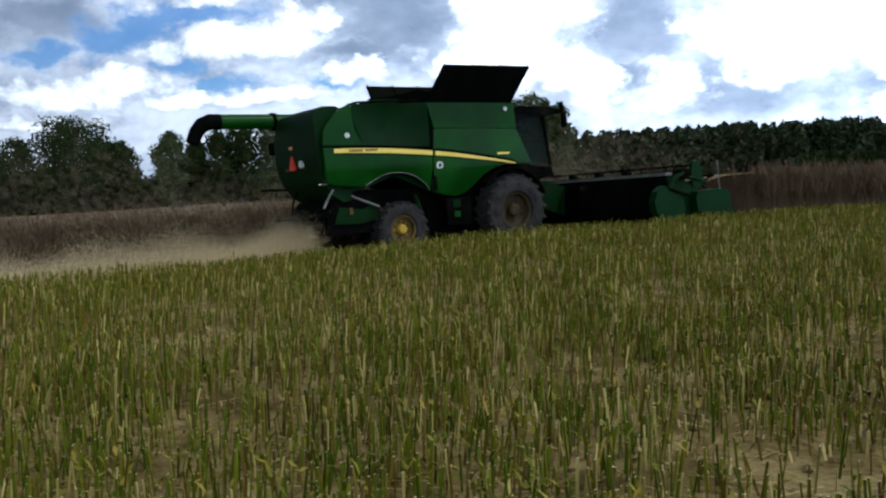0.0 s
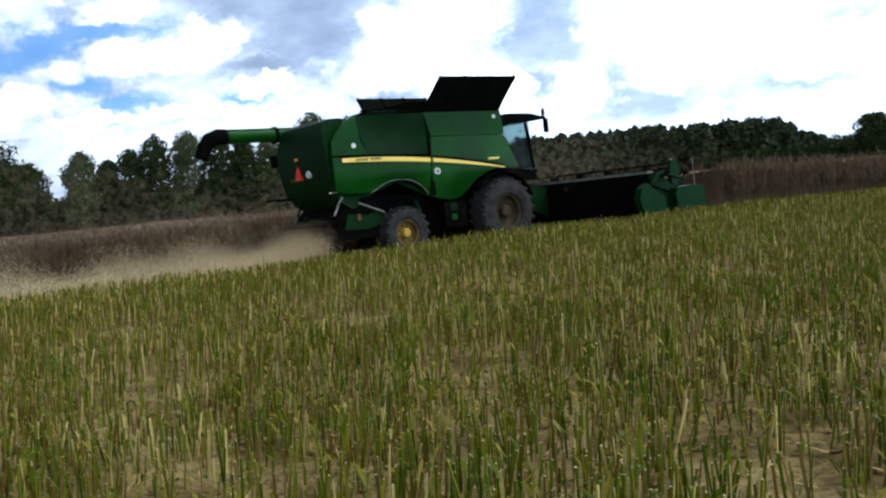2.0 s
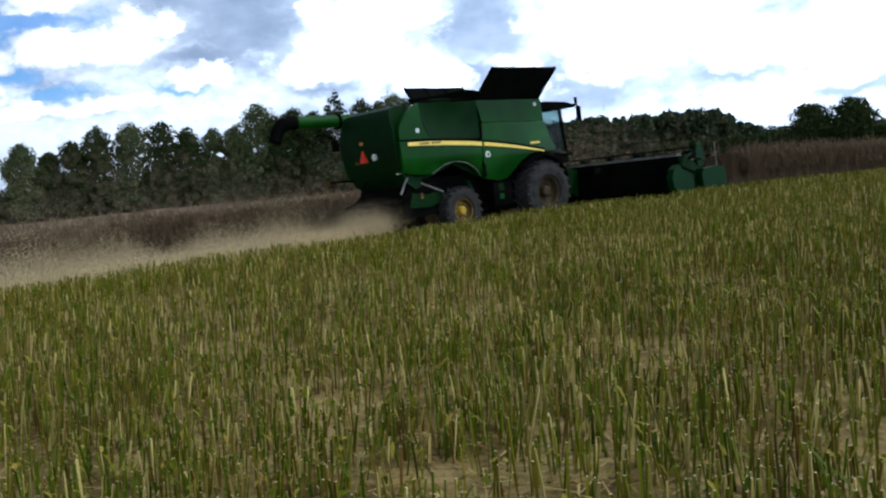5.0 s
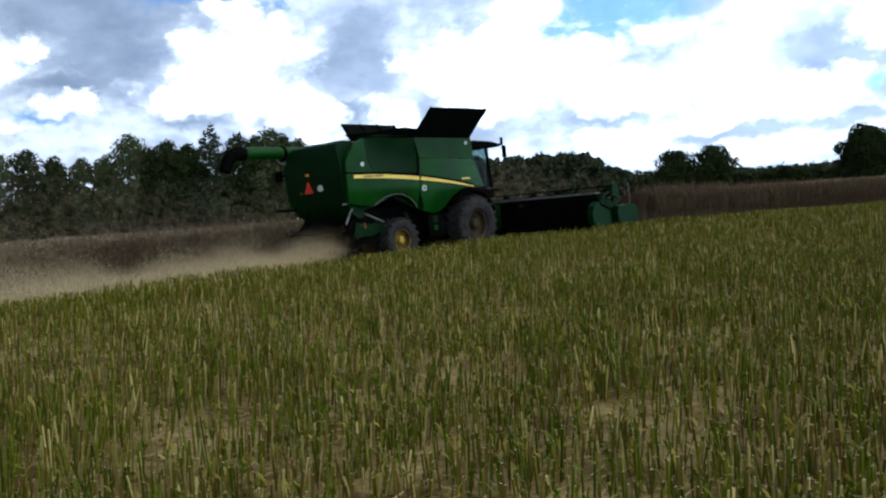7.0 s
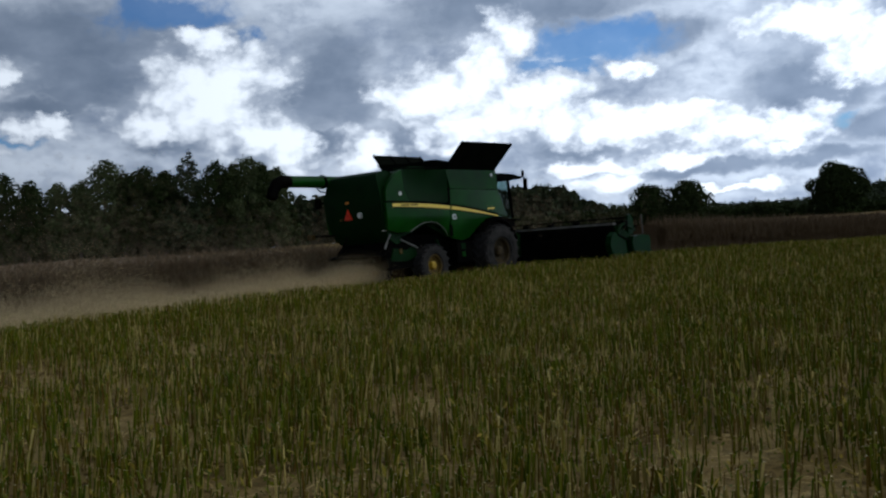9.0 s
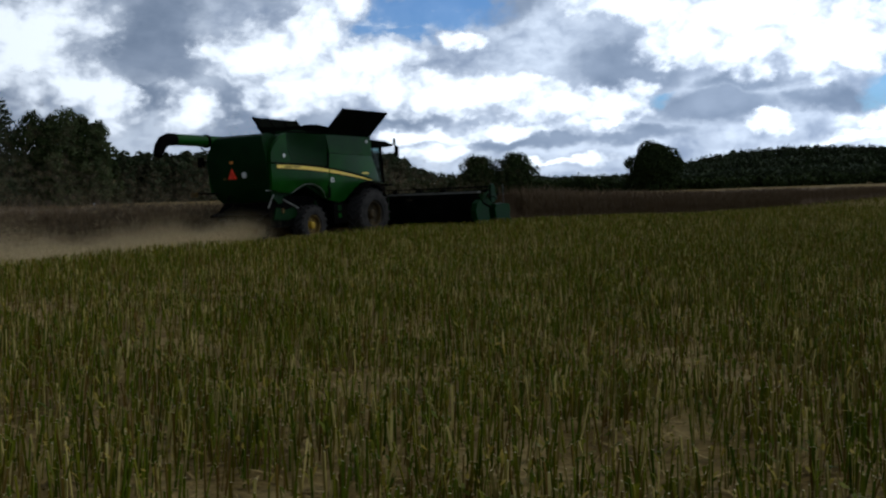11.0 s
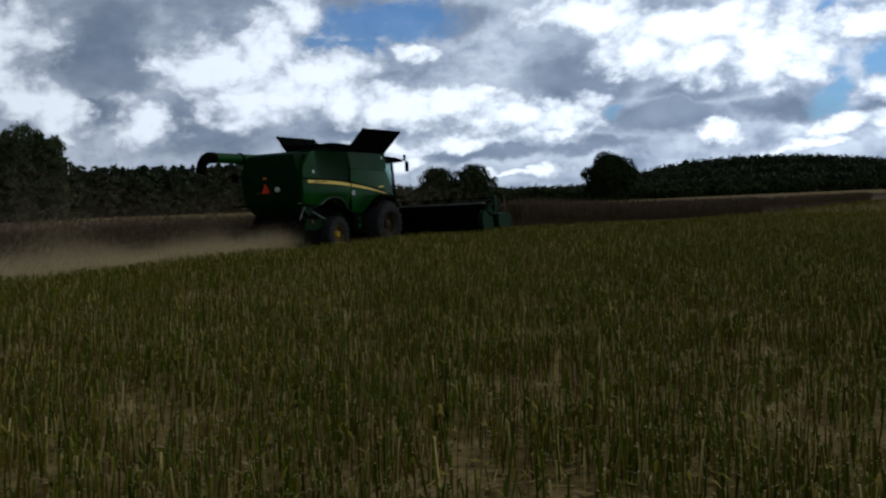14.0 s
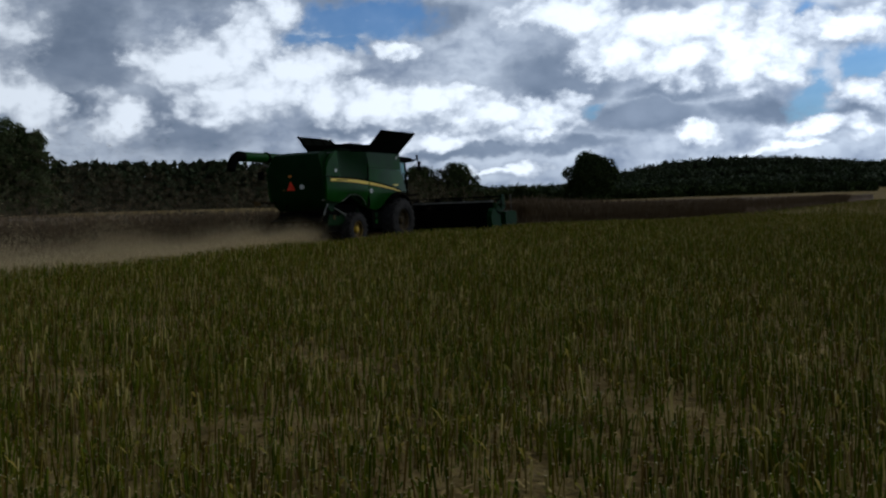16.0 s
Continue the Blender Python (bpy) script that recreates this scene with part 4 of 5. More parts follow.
            prism("stripe_edge", [(y, mid(y) - half(y) - 0.004) for y in ys] + [(y, mid(y) - half(y) - 0.03) for y in ys[::-1]], s * (xo - 0.01), s * (xo - 0.002), M_BLACK, root)
        # lettering that cannot be read, as bars
        for y0, y1 in ((-5.02, -4.62), (-4.55, -4.18)):
            block("lettering", s * 1.53 if s > 0 else -1.542, s * 1.53 + 0.012 if s > 0 else -1.53, y0, y1, 2.86, 2.925, M_PRINT, root, "dark lettering bar on the stripe", 0)
        block("model_plate", 1.525 if s > 0 else -1.54, 1.54 if s > 0 else -1.525, -0.36, 0.05, 2.62, 2.68, M_STRIPE, root, "small yellow model lettering", 0)
        # door gap and seam
        block("panel_gap", 1.36 if s > 0 else -1.515, 1.515 if s > 0 else -1.36, -2.505, -2.405, 1.72, 3.42, M_BLACK, root, "black gap between the shields", 0)
        block("panel_gap", 1.36 if s > 0 else -1.50, 1.50 if s > 0 else -1.36, -2.42, 0.34, 3.36, 3.44, M_BLACK, root, "black gap between the shields", 0)
        for y, z, r, m, lab in ((-2.30, 2.40, 0.105, M_WHITE, "round white reflector sticker"), (-5.04, 3.29, 0.07, M_WHITE, "small pale emblem"), (0.0, 3.90, 0.06, M_WHITE, "small work lamp")):
            pipe("reflector", [(s * 1.50, y, z), (s * 1.545, y, z)], r, m, root, lab, 16, False)
        pipe("reflector_centre", [(s * 1.54, -2.30, 2.40), (s * 1.55, -2.30, 2.40)], 0.05, M_GREEN_SHADED, root, "", 12, False)
        # tank cover, opened outwards, with a folded rim and ribs
        cover = new("tank_cover")
        cover.parent = root
        a0, a1, b1, b0 = Vector((1.43, -2.52, 4.08)), Vector((1.43, 0.22, 4.04)), Vector((2.34, 0.32, 4.96)), Vector((2.27, -2.36, 5.0))
        nrm = (a1 - a0).cross(b0 - a0).normalized() * 0.035
        bm = bmesh.new()
        top = [bm.verts.new(Vector((s * (p + nrm).x, (p + nrm).y, (p + nrm).z))) for p in (a0, a1, b1, b0)]
        low = [bm.verts.new(Vector((s * (p - nrm).x, (p - nrm).y, (p - nrm).z))) for p in (a0, a1, b1, b0)]
        bm.faces.new(top)
        bm.faces.new(low[::-1])
        for i in range(4):
            bm.faces.new((top[i], low[i], low[(i + 1) % 4], top[(i + 1) % 4]))
        finish(bm, "cover_panel", M_CANVAS, cover, "dark underside of the open tank cover", 0.012)
        for f in (0.0, 0.33, 0.66, 1.0):
            p, q = a0.lerp(a1, f), b0.lerp(b1, f)
            pipe("rib", [(s * (p.x - 0.04), p.y, p.z + 0.05), (s * (q.x - 0.04), q.y, q.z + 0.05)], 0.025, M_BLACK, cover, "", 6)
        pipe("rim", [(s * b0.x, b0.y, b0.z), (s * b1.x, b1.y, b1.z)], 0.03, M_BLACK, cover, "", 8)
    # tank walls between the covers
    prism("tank_rear_wall", [(-1.43, 4.0), (1.43, 4.0), (1.72, 4.36), (1.0, 4.52), (-0.6, 4.52), (-2.0, 4.62), (-1.85, 4.5)], -2.50, -2.44, M_CANVAS, root, "dark rear flap of the grain tank", axis="y")
    prism("tank_front_wall", [(-1.43, 4.0), (1.43, 4.0), (2.2, 4.80), (0.6, 4.62), (-0.6, 4.62), (-2.2, 4.80)], 0.22, 0.27, M_CANVAS, root, "dark front flap of the grain tank", axis="y")
    block("loading_auger", -0.35, 0.05, -1.6, -1.2, 4.0, 4.62, M_BLACK, root, "top of the tank filling auger", 0.08)
    # engine deck, in the green darkened for shade
    prism("engine_deck", [(-5.2, 3.5), (-5.1, 3.85), (-4.95, 4.0), (-4.6, 4.10), (-2.6, 4.12), (-2.6, 3.9)], -1.28, 1.30, M_GREEN_SHADED, root, bevel=0.06, smooth=True)
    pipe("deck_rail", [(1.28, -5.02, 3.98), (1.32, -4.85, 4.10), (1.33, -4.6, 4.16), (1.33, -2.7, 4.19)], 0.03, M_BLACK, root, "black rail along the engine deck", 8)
    block("air_intake", 0.3, 1.05, -4.0, -3.2, 4.1, 4.26, M_GREEN_SHADED, root, "low green air intake cover", 0.05)
    # rear hood: the shade on its unlit rear is put into the paint
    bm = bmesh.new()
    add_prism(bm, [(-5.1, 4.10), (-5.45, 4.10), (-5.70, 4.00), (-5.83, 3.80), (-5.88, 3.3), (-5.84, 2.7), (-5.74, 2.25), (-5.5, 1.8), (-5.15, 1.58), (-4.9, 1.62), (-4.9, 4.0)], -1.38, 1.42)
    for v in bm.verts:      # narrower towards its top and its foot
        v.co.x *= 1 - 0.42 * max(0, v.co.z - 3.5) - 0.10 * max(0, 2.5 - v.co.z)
    finish(bm, "rear_hood", M_GREEN_SHADED, root, "dusty green rear hood, shade put into its paint", 0.26, True, 4)
    prism("warning_triangle", [(-0.38, 2.52), (-0.02, 2.52), (-0.20, 2.89)], -5.90, -5.82, M_RED, root, "red slow-vehicle triangle", axis="y", bevel=0.01)
    pipe("rear_lamp", [(0.37, -5.80, 2.65), (0.37, -5.90, 2.65)], 0.10, M_WHITE, root, "round white rear lamp", 16, False)
    block("rear_lamp", -0.27, -0.14, -5.91, -5.80, 3.07, 3.15, M_AMBER, root, "small amber lamp", 0.02)
    block("rear_lamp", -0.60, -0.53, -5.91, -5.80, 2.50, 2.58, M_DULL_YELLOW, root, "small amber lamp", 0.02)
    pipe("lamp_arm", [(-1.2, -5.7, 3.25), (-1.75, -5.75, 3.2)], 0.03, M_BLACK, root, "", 8)
    block("side_lamp", -1.95, -1.70, -5.80, -5.70, 3.02, 3.38, M_BLACK, root, "black lamp housing on an arm", 0.03)
    pipe("tow_arm", [(-1.1, -5.4, 2.02), (-1.45, -6.1, 2.05), (-1.55, -6.35, 2.05)], 0.035, M_BLACK, root, "dark arm behind the hood", 8)
    block("arm_lamp", -1.66, -1.46, -6.50, -6.34, 1.93, 2.10, M_DULL_YELLOW, root, "small dusty lamp on the arm", 0.03)
    pipe("hose", [(-0.6, -5.6, 1.95), (-0.68, -5.75, 1.6), (-0.75, -5.72, 1.35)], 0.03, M_BLACK, root, "", 8)
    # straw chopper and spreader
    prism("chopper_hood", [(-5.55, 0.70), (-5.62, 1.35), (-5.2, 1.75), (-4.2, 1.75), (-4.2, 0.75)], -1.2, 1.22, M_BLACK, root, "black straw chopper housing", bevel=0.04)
    prism("chopper_side_plate", [(-5.45, 1.02), (-5.30, 1.45), (-4.65, 1.36), (-4.2, 1.5), (-4.15, 1.1), (-4.7, 0.98)], 1.24, 1.29, M_GREEN_SHADED, root, "dull green chopper side plate", bevel=0.01)
    prism("tailboard", [(-5.50, 1.28), (-6.0, 1.16), (-6.02, 1.22), (-5.52, 1.36)], -1.25, 1.25, M_BLACK, root, "black spreader tailboard")
    for x in (-0.9, -0.45, 0.0, 0.45, 0.9):
        prism("guide_fin", [(-5.5, 1.28), (-5.98, 1.17), (-5.95, 1.02), (-5.5, 1.05)], x - 0.015, x + 0.015, M_BLACK, root)
    pipe("gas_strut", [(1.33, -4.95, 1.72), (1.34, -4.45, 1.52), (1.34, -4.15, 1.40)], 0.028, M_PALE, root, "pale steel rod", 8)
    pipe("lever", [(1.32, -5.75, 1.45), (1.33, -5.55, 1.8), (1.33, -5.45, 1.92)], 0.03, M_PALE, root, "pale adjusting lever", 8)
    pipe("lever", [(1.34, -5.85, 2.06), (1.34, -5.35, 2.08)], 0.022, M_STEEL, root, "", 8)
    block("rear_marker", 1.29, 1.33, -5.02, -4.92, 1.25, 1.42, M_DULL_YELLOW, root, "small dusty yellow marker", 0.01)
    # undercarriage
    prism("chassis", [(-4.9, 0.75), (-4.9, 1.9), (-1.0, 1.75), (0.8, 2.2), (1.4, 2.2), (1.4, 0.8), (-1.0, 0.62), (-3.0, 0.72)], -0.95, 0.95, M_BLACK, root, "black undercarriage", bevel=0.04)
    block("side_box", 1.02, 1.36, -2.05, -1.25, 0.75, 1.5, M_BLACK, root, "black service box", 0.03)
    block("side_plate", 1.365, 1.38, -1.82, -1.64, 0.95, 1.12, M_GREEN, root, "small green plate on the service box", 0.005)
    block("side_plate", 1.365, 1.385, -1.85, -1.62, 1.22, 1.44, M_GREEN_SHADED, root, "small dull cover", 0.01)
    pipe("rear_axle", [(-1.3, -3.6, 0.75), (-0.6, -3.6, 0.85), (0.6, -3.6, 0.85), (1.3, -3.6, 0.75)], 0.13, M_BLACK, root, "", 12)
    pipe("front_axle", [(-1.3, 0, 1.02), (1.3, 0, 1.02)], 0.24, M_BLACK, root, "", 14)
    pipe("steering_rod", [(1.1, -2.9, 1.65), (1.22, -2.82, 1.2), (1.22, -2.72, 0.85)], 0.06, M_GREEN_SHADED, root, "", 8)
    for s in (1, -1):
        wheel("front_wheel", s, 1.85, 0.78, 0.0, 1.02, 1.02, 0.50, 20, root, "dusty yellow rim, deeply set, shade put into its paint", M_RIM_DARK)
        wheel("rear_wheel", s, 1.66, 0.56, -3.6, 0.75, 0.75, 0.37, 18, root, "dusty yellow rim", M_DULL_YELLOW)
        # mudguard over the front wheel
        bm = bmesh.new()
        arc = [(math.radians(a), 1.0) for a in range(20, 146, 9)]
        outer = [(-(-math.cos(a)) * 1.20, 1.02 + math.sin(a) * 1.22) for a, _ in arc]
        inner = [(math.cos(a) * 1.16, 1.02 + math.sin(a) * 1.18) for a, _ in arc]
        add_prism(bm, outer + inner[::-1], s * 1.38, s * 1.72)
        finish(bm, "mudguard", M_BLACK, root, "black mudguard over the front wheel", 0)
        block("step_bracket", s * 1.4 if s > 0 else -1.8, s * 1.8 if s > 0 else -1.4, 1.02, 1.32, 2.12, 2.2, M_BLACK, root, "", 0.01)
    # cab
    cab = new("cab")
    cab.parent = root
    prism("cab_floor", [(0.36, 1.95), (0.36, 2.4), (2.0, 2.2), (2.1, 1.9)], -0.92, 0.92, M_BLACK, cab, bevel=0.03)
    prism("roof", [(0.30, 3.78), (0.34, 3.94), (0.9, 4.02), (1.9, 3.97), (2.42, 3.86), (2.42, 3.78), (1.8, 3.72)], -1.08, 1.12, M_BLACK, cab, "dark cab roof with a long visor", bevel=0.03)
    for s in (1, -1):
        pipe("pillar", [(s * 0.92, 0.45, 2.3), (s * 0.92, 0.45, 3.8)], 0.05, M_BLACK, cab, "", 8)
        pipe("pillar", [(s * 0.93, 1.95, 2.25), (s * 0.95, 1.75, 3.78)], 0.05, M_BLACK, cab, "", 8)
        pane = prism("side_window", [(0.5, 2.42), (1.9, 2.26), (1.72, 3.74), (0.5, 3.74)], s * 0.90, s * 0.915, M_GLASS, cab, "pale clear side window")
        pane.visible_shadow = False
        pipe("mirror_arm", [(s * 1.05, 2.2, 3.86), (s * 1.40, 2.15, 3.84), (s * 1.48, 2.12, 3.78)], 0.03, M_BLACK, cab, "", 8)
        pipe("beacon", [(s * 1.42, 2.12, 3.86), (s * 1.42, 2.12, 4.08)], 0.055, M_BLACK, cab, "", 10)
        block("mirror", s * 1.48 if s > 0 else -1.62, s * 1.62 if s > 0 else -1.48, 2.02, 2.12, 3.32, 3.76, M_BLACK, cab, "black mirror hanging from the arm", 0.03)
    pane = prism("windscreen", [(-0.9, 2.26), (0.9, 2.26), (0.9, 3.74), (-0.9, 3.74)], 1.93, 1.945, M_GLASS, cab, "pale clear windscreen", axis="y")
    pane.visible_shadow = False
    block("seat", -0.25, 0.25, 0.75, 0.95, 2.5, 3.3, M_BLACK, cab, "black seat back", 0.06)
    # unloading auger, folded back
    auger = new("unloading_auger")
    auger.parent = root
    pipe("auger_tube", [(-1.45, -4.0, 3.93), (-1.45, -5.6, 3.95), (-1.45, -7.45, 3.98)], 0.205, M_GREEN, auger, "", 20)
    pipe("auger_flange", [(-1.45, -5.78, 3.95), (-1.45, -5.86, 3.95)], 0.25, M_BLACK, auger, "", 20, False)
    pipe("auger_base", [(-1.42, -3.3, 3.4), (-1.44, -3.45, 3.75), (-1.45, -3.7, 3.92), (-1.45, -4.1, 3.93)], [0.26, 0.27, 0.25, 0.22], M_GREEN_SHADED, auger, "", 18)
    pipe("spout", [(-1.45, -7.35, 3.98), (-1.45, -7.62, 3.98), (-1.45, -7.86, 3.90), (-1.45, -8.02, 3.72), (-1.45, -8.16, 3.42)], [0.215, 0.225, 0.215, 0.20, 0.18], M_BLACK, auger, "black rubber spout", 18)
    pipe("auger_rest", [(-1.3, -5.4, 3.5), (-1.45, -5.95, 3.62), (-1.5, -6.05, 3.75)], 0.03, M_PALE, auger, "pale support bracket", 8)
    # feeder house
    prism("feeder_house", [(0.9, 1.3), (0.9, 2.0), (2.75, 1.55), (2.75, 0.6)], -0.72, 0.72, M_GREEN_SHADED, root, "dull green feeder house", bevel=0.03)
    # header
    header = new("header")
    header.parent = root
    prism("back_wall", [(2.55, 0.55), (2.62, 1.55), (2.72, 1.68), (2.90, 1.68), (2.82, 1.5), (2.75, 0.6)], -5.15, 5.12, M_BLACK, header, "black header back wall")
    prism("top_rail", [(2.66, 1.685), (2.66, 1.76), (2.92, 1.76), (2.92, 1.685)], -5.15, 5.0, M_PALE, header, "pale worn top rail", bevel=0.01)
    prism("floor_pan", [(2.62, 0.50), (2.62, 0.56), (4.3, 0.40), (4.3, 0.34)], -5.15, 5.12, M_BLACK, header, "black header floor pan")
    bm = bmesh.new()
    add_pipe(bm, [(-5.05, 3.25, 0.95), (5.0, 3.25, 0.95)], 0.2, 14)
    for k in range(160):
        x = -5.0 + 10.0 * k / 160
        a = k * 0.8 * (1 if x > 0 else -1)
        c, d = Vector((x, 3.25 + math.cos(a) * 0.31, 0.95 + math.sin(a) * 0.31)), Vector((x + 0.07, 3.25 + math.cos(a + 0.8) * 0.31, 0.95 + math.sin(a + 0.8) * 0.31))
        q = [bm.verts.new(v) for v in (c, d, Vector((d.x, 3.25 + math.cos(a + 0.8) * 0.2, 0.95 + math.sin(a + 0.8) * 0.2)), Vector((c.x, 3.25 + math.cos(a) * 0.2, 0.95 + math.sin(a) * 0.2)))]
        bm.faces.new(q)
    finish(bm, "cross_auger", M_STEEL, header, "worn steel cross auger")
    pipe("reel_shaft", [(-5.0, 4.05, 1.42), (4.95, 4.05, 1.42)], 0.07, M_BLACK, header, "", 10)
    for k in range(6):
        a = 6.2832 * k / 6 + 0.35
        y, z = 4.05 + math.cos(a) * 0.52, 1.42 + math.sin(a) * 0.52
        bm = bmesh.new()
        add_pipe(bm, [(-5.0, y, z), (4.95, y, z)], 0.028, 8)
        for j in range(66):
            x = -4.9 + 9.8 * j / 65
            add_pipe(bm, [(x, y, z), (x, y - 0.04, z - 0.24)], 0.007, 4)
        finish(bm, "reel_bat", M_BLACK, header, "dark reel bat with hanging tines")
    for x in (-4.95, -2.5, 0.0, 2.5, 4.9):
        bm = bmesh.new()
        for k in range(6):
            a = 6.2832 * k / 6 + 0.35
            add_pipe(bm, [(x, 4.05, 1.42), (x, 4.05 + math.cos(a) * 0.52, 1.42 + math.sin(a) * 0.52)], 0.025, 6)
        finish(bm, "reel_spider", M_BLACK, header)
    for x in (-1.4, 0.9, 2.1, 3.3):
        block("rail_bracket", x - 0.12, x + 0.12, 2.74, 2.9, 1.70, 1.88, M_BLACK, header, "", 0.03)
    for s in (1, -1):
        o = 1 if s > 0 else -1
        def span(a, b):
            return (a, b) if o > 0 else (-b, -a)
        x0, x1 = span(5.06, 5.14)
        prism("end_sheet", [(2.6, 0.5), (2.62, 1.66), (3.1, 1.62), (3.6, 1.25), (4.45, 0.95), (4.55, 0.5), (4.3, 0.36)], x0, x1, M_GREEN_SHADED, header, "dark green header end sheet", bevel=0.01)
        x0, x1 = span(5.10, 5.34)
        prism("drive_cover", [(1.96, 0.72), (1.90, 1.0), (2.02, 1.28), (2.28, 1.42), (2.5, 1.22), (2.95, 1.02), (2.98, 0.52), (2.5, 0.46), (2.15, 0.52)], x0, x1, M_HEADER, header, "rounded green drive cover", bevel=0.05, smooth=True)
        x0, x1 = span(5.12, 5.40)
        prism("divider_panel", [(3.42, 0.66), (3.36, 1.0), (3.45, 1.2), (4.1, 1.24), (4.58, 1.2), (4.70, 0.95), (4.62, 0.62), (4.0, 0.54)], x0, x1, M_HEADER, header, "rounded green crop divider panel", bevel=0.05, smooth=True)
        x0, x1 = span(5.06, 5.16)
        prism("reel_end_shield", [(3.52, 1.30), (3.46, 1.75), (3.55, 2.02), (3.72, 2.05), (3.88, 1.85), (3.92, 1.45), (3.75, 1.26)], x0, x1, M_HEADER, header, "upright green reel end shield", bevel=0.03, smooth=True)
        pipe("reel_arm", [(o * 5.2, 2.62, 1.44), (o * 5.2, 2.95, 1.60), (o * 5.18, 3.5, 1.58), (o * 5.1, 4.05, 1.42)], 0.05, M_GREEN_SHADED, header, "", 8)
        pipe("reel_cylinder", [(o * 5.26, 2.3, 1.38), (o * 5.26, 2.75, 1.25), (o * 5.24, 3.35, 1.08)], 0.04, M_BLACK, header, "black hydraulic cylinder", 8)
        pipe("belt_guard", [(o * 5.28, 2.5, 1.35), (o * 5.28, 2.75, 1.62), (o * 5.26, 3.05, 1.72)], 0.06, M_GREEN_SHADED, header, "", 8)
        block("bracket", *span(5.15, 5.3), 2.95, 3.25, 1.55, 1.82, M_BLACK, header, "", 0.03)
        pipe("side_rod", [(o * 5.22, 4.45, 1.0), (o * 5.22, 4.44, 1.55), (o * 5.22, 4.42, 2.02)], 0.014, M_PALE, header, "thin pale upright guide rod", 8)
        prism("divider_tip", [(4.5, 0.42), (4.5, 0.9), (5.6, 0.34), (5.6, 0.28)], *span(5.08, 5.2), M_GREEN_SHADED, header, bevel=0.01)
        prism("skid_shoe", [(2.7, 0.5), (2.8, 0.16), (3.9, 0.15), (4.2, 0.36)], *span(4.7, 4.95), M_BLACK, header, "black skid shoe")
    bm = bmesh.new()
    for k in range(132):
        x = -5.05 + 10.1 * k / 131
        add_prism(bm, [(x - 0.03, 4.28), (x + 0.03, 4.28), (x, 4.42)], 0.34, 0.37, "z")
    finish(bm, "knife_bar", M_STEEL, header, "steel knife bar with pointed fingers")
    return root


combine_harvester()

# ---------------------------------------------------------------- chaff blown out behind the machine
def dust_material(name, colours, cover):
    """Thin floating dust: each flake hides only a part of what lies behind it."""
    m = material(name, colours, 1.5, 3, 0.95, island=0.4, through_light=0.5, spec=0.0)
    nt = m.node_tree
    surface = nt.nodes["Material Output"].inputs[0].links[0].from_socket
    clear = nt.nodes.new("ShaderNodeBsdfTransparent")
    thin = nt.nodes.new("ShaderNodeMixShader")
    thin.inputs[0].default_value = cover
    nt.links.new(clear.outputs[0], thin.inputs[1])
    nt.links.new(surface, thin.inputs[2])
    nt.links.new(thin.outputs[0], nt.nodes["Material Output"].inputs[0])
    return m


M_CHAFF = material("straw_dust", [(0.50, 0.40, 0.23), (0.58, 0.47, 0.28), (0.66, 0.55, 0.35)], 1.5, 3, 0.95, island=0.4, through_light=0.4, spec=0.0)
M_HAZE = dust_material("brown_dust", [(0.24, 0.19, 0.12), (0.28, 0.22, 0.14)], 0.06)


def flakes(name, p, size, mat, label, sides=6):
    """Small flakes turned every way."""
    n = len(p)
    u = rng.normal(0, 1, (n, 3))
    u /= np.linalg.norm(u, axis=1)[:, None]
    v = np.cross(u, rng.normal(0, 1, (n, 3)))
    v /= np.linalg.norm(v, axis=1)[:, None]
    s = (size * rng.uniform(0.5, 1.5, n))[:, None]
    q = np.stack([p + (u * math.cos(6.2832 * k / sides) + v * math.sin(6.2832 * k / sides)) * s for k in range(sides)], 1).reshape(-1, 3)
    ob = mesh_object(name, q, (np.arange(n)[:, None] * sides + np.arange(sides)).tolist(), mat)
    ob.visible_shadow = False
    return tagged(ob, label, "dust", kind="stuff")


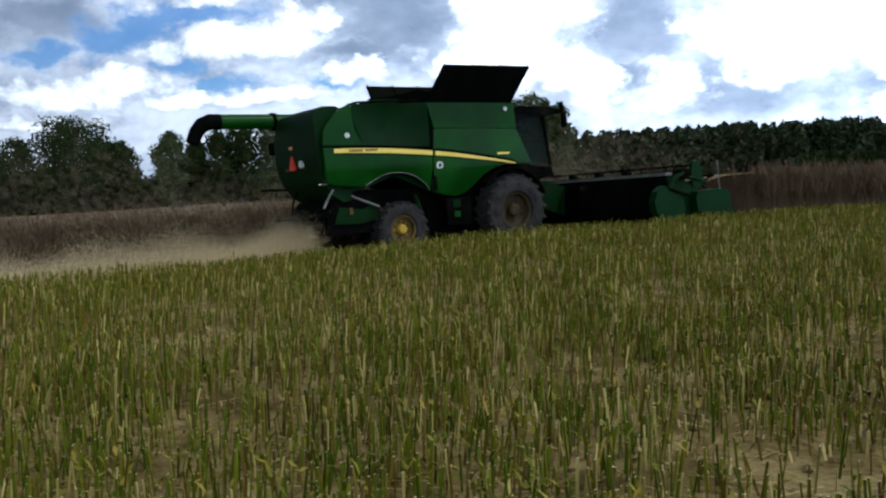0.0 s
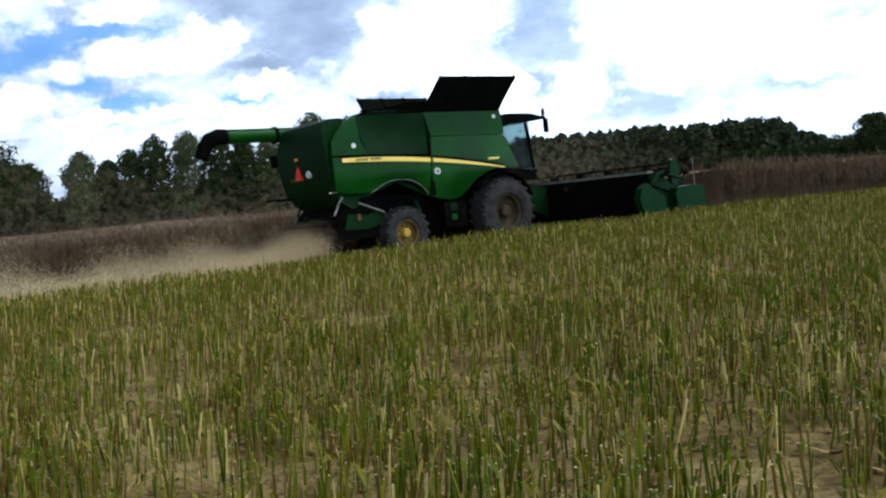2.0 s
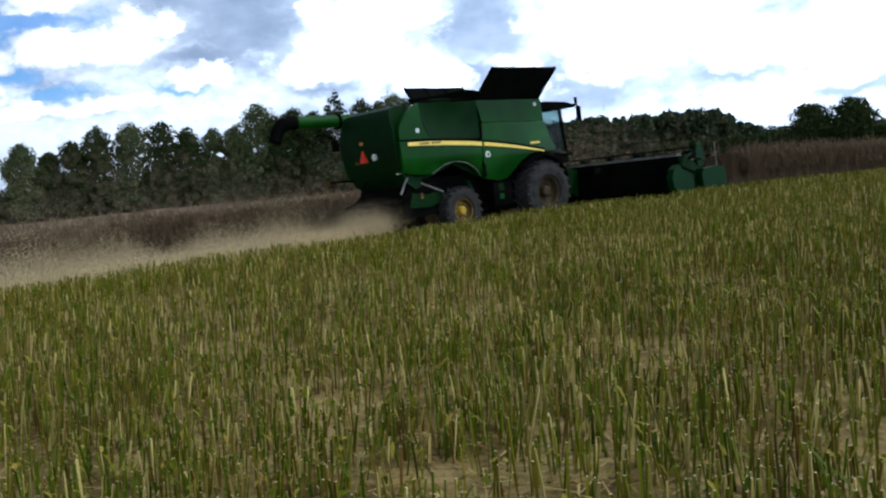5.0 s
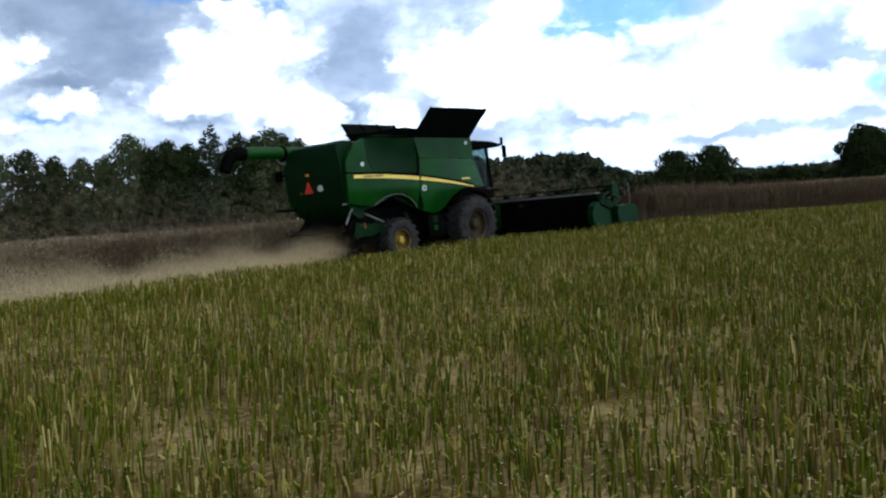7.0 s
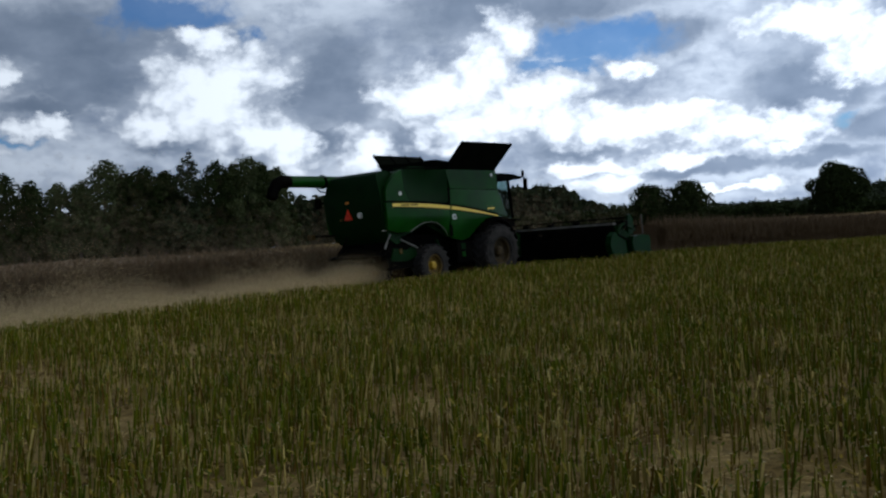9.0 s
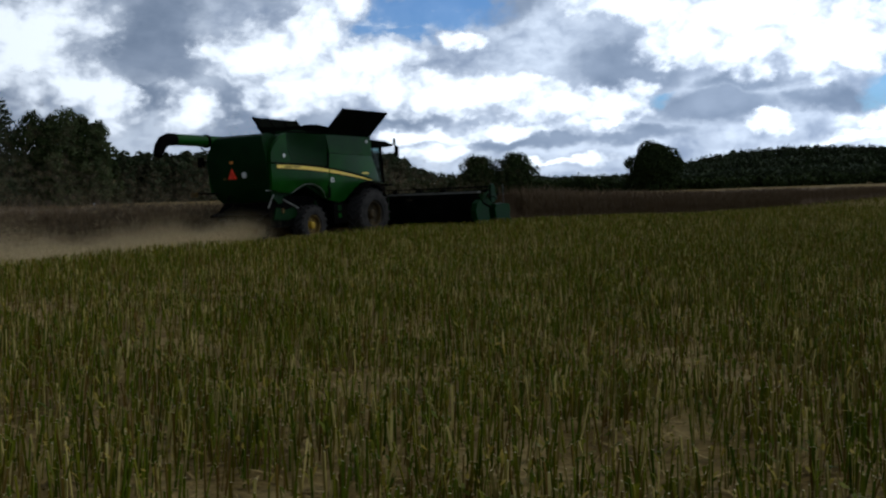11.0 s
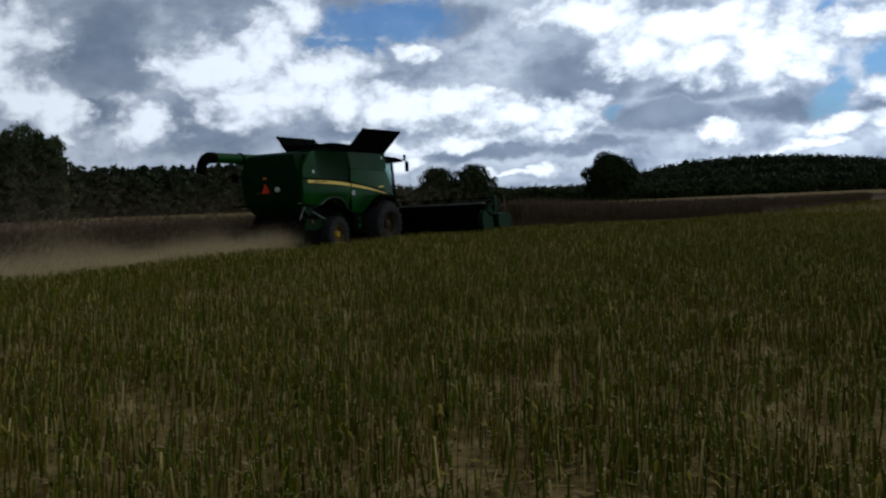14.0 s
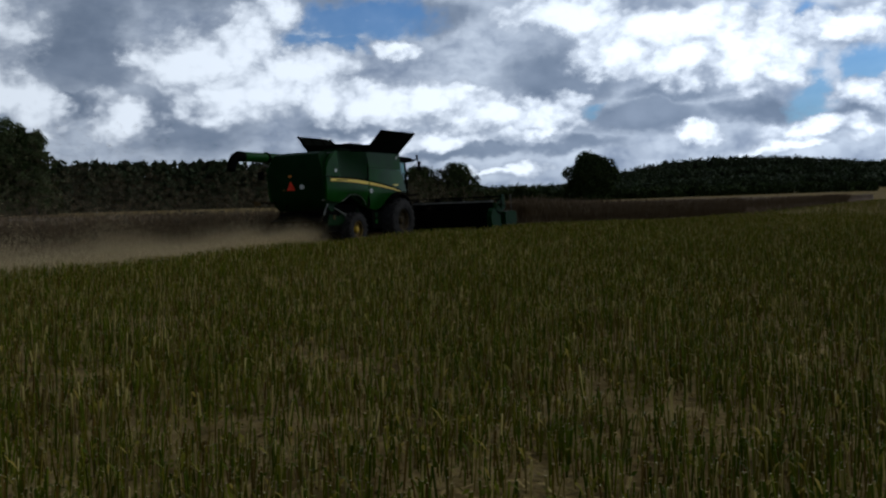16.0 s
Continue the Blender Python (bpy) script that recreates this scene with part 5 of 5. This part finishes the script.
n = 430000
s = rng.random(n) ** 1.6
py = -5.95 - 19 * s
px = 0.1 - 0.1 * s + rng.normal(0, 1.0, n) * (0.65 + 1.75 * s)
billow = np.sin(py * 1.1 + 1.2 * np.sin(px * 0.9)) + 0.7 * np.sin(py * 2.6 + px)
pz = 0.12 + np.abs(rng.normal(0, 1, n)) * (0.30 + 0.26 * s + 0.08 * billow) + 0.6 * np.exp(-s * 9) * rng.random(n)
flakes("chaff_cloud", np.stack([px, py, pz + ground_z(px, py)], -1), 0.0070 + 0.004 * s, M_CHAFF, "pale tan chaff and dust blown behind the chopper", 3)
# ragged wisps rising from the stream
n = 130000
s = rng.random(n) ** 1.2
py = -6.2 - 17 * s
px = -1.0 - 2.0 * s + rng.normal(0, 0.9, n) * (0.6 + 1.2 * s)
gust = np.sin(py * 0.8 + 0.8 * np.sin(px * 0.7)) + 0.6 * np.sin(py * 1.9 + 1.3)
keep = rng.random(n) < np.clip(0.12 + 0.5 * gust, 0.04, 1)
pz = 0.3 + rng.exponential(1.0, n) * (0.30 + 0.35 * s + 0.35 * np.clip(gust, 0, 1.5))
px, py, pz, s = px[keep] - 0.25 * pz[keep], py[keep] - 0.8 * pz[keep], pz[keep], s[keep]
flakes("dust_wisps", np.stack([px, py, pz + ground_z(px, py)], -1), 0.006 + 0.003 * s, M_CHAFF, "ragged wisps of tan dust above the chaff", 3)
# thinner dust that hangs over the crop
n = 15000
py = rng.uniform(-26, 2, n)
px = -3.0 - np.abs(rng.normal(0, 4.5, n))
pz = 0.8 + np.abs(rng.normal(0, 1.9, n)) * (0.7 + 0.3 * np.sin(py * 0.5 + 1))
n2 = 5200
qy, qx = 5.5 + rng.normal(0, 2.6, n2), -4.0 + rng.normal(0, 3.2, n2)
qz = 1.4 + np.abs(rng.normal(0, 1.1, n2))
px, py, pz = np.concatenate([px, qx]), np.concatenate([py, qy]), np.concatenate([pz, qz])
flakes("hanging_dust", np.stack([px, py, pz + ground_z(px, py)], -1), np.full(n + n2, 0.1), M_HAZE, "thin brownish dust hanging over the crop")
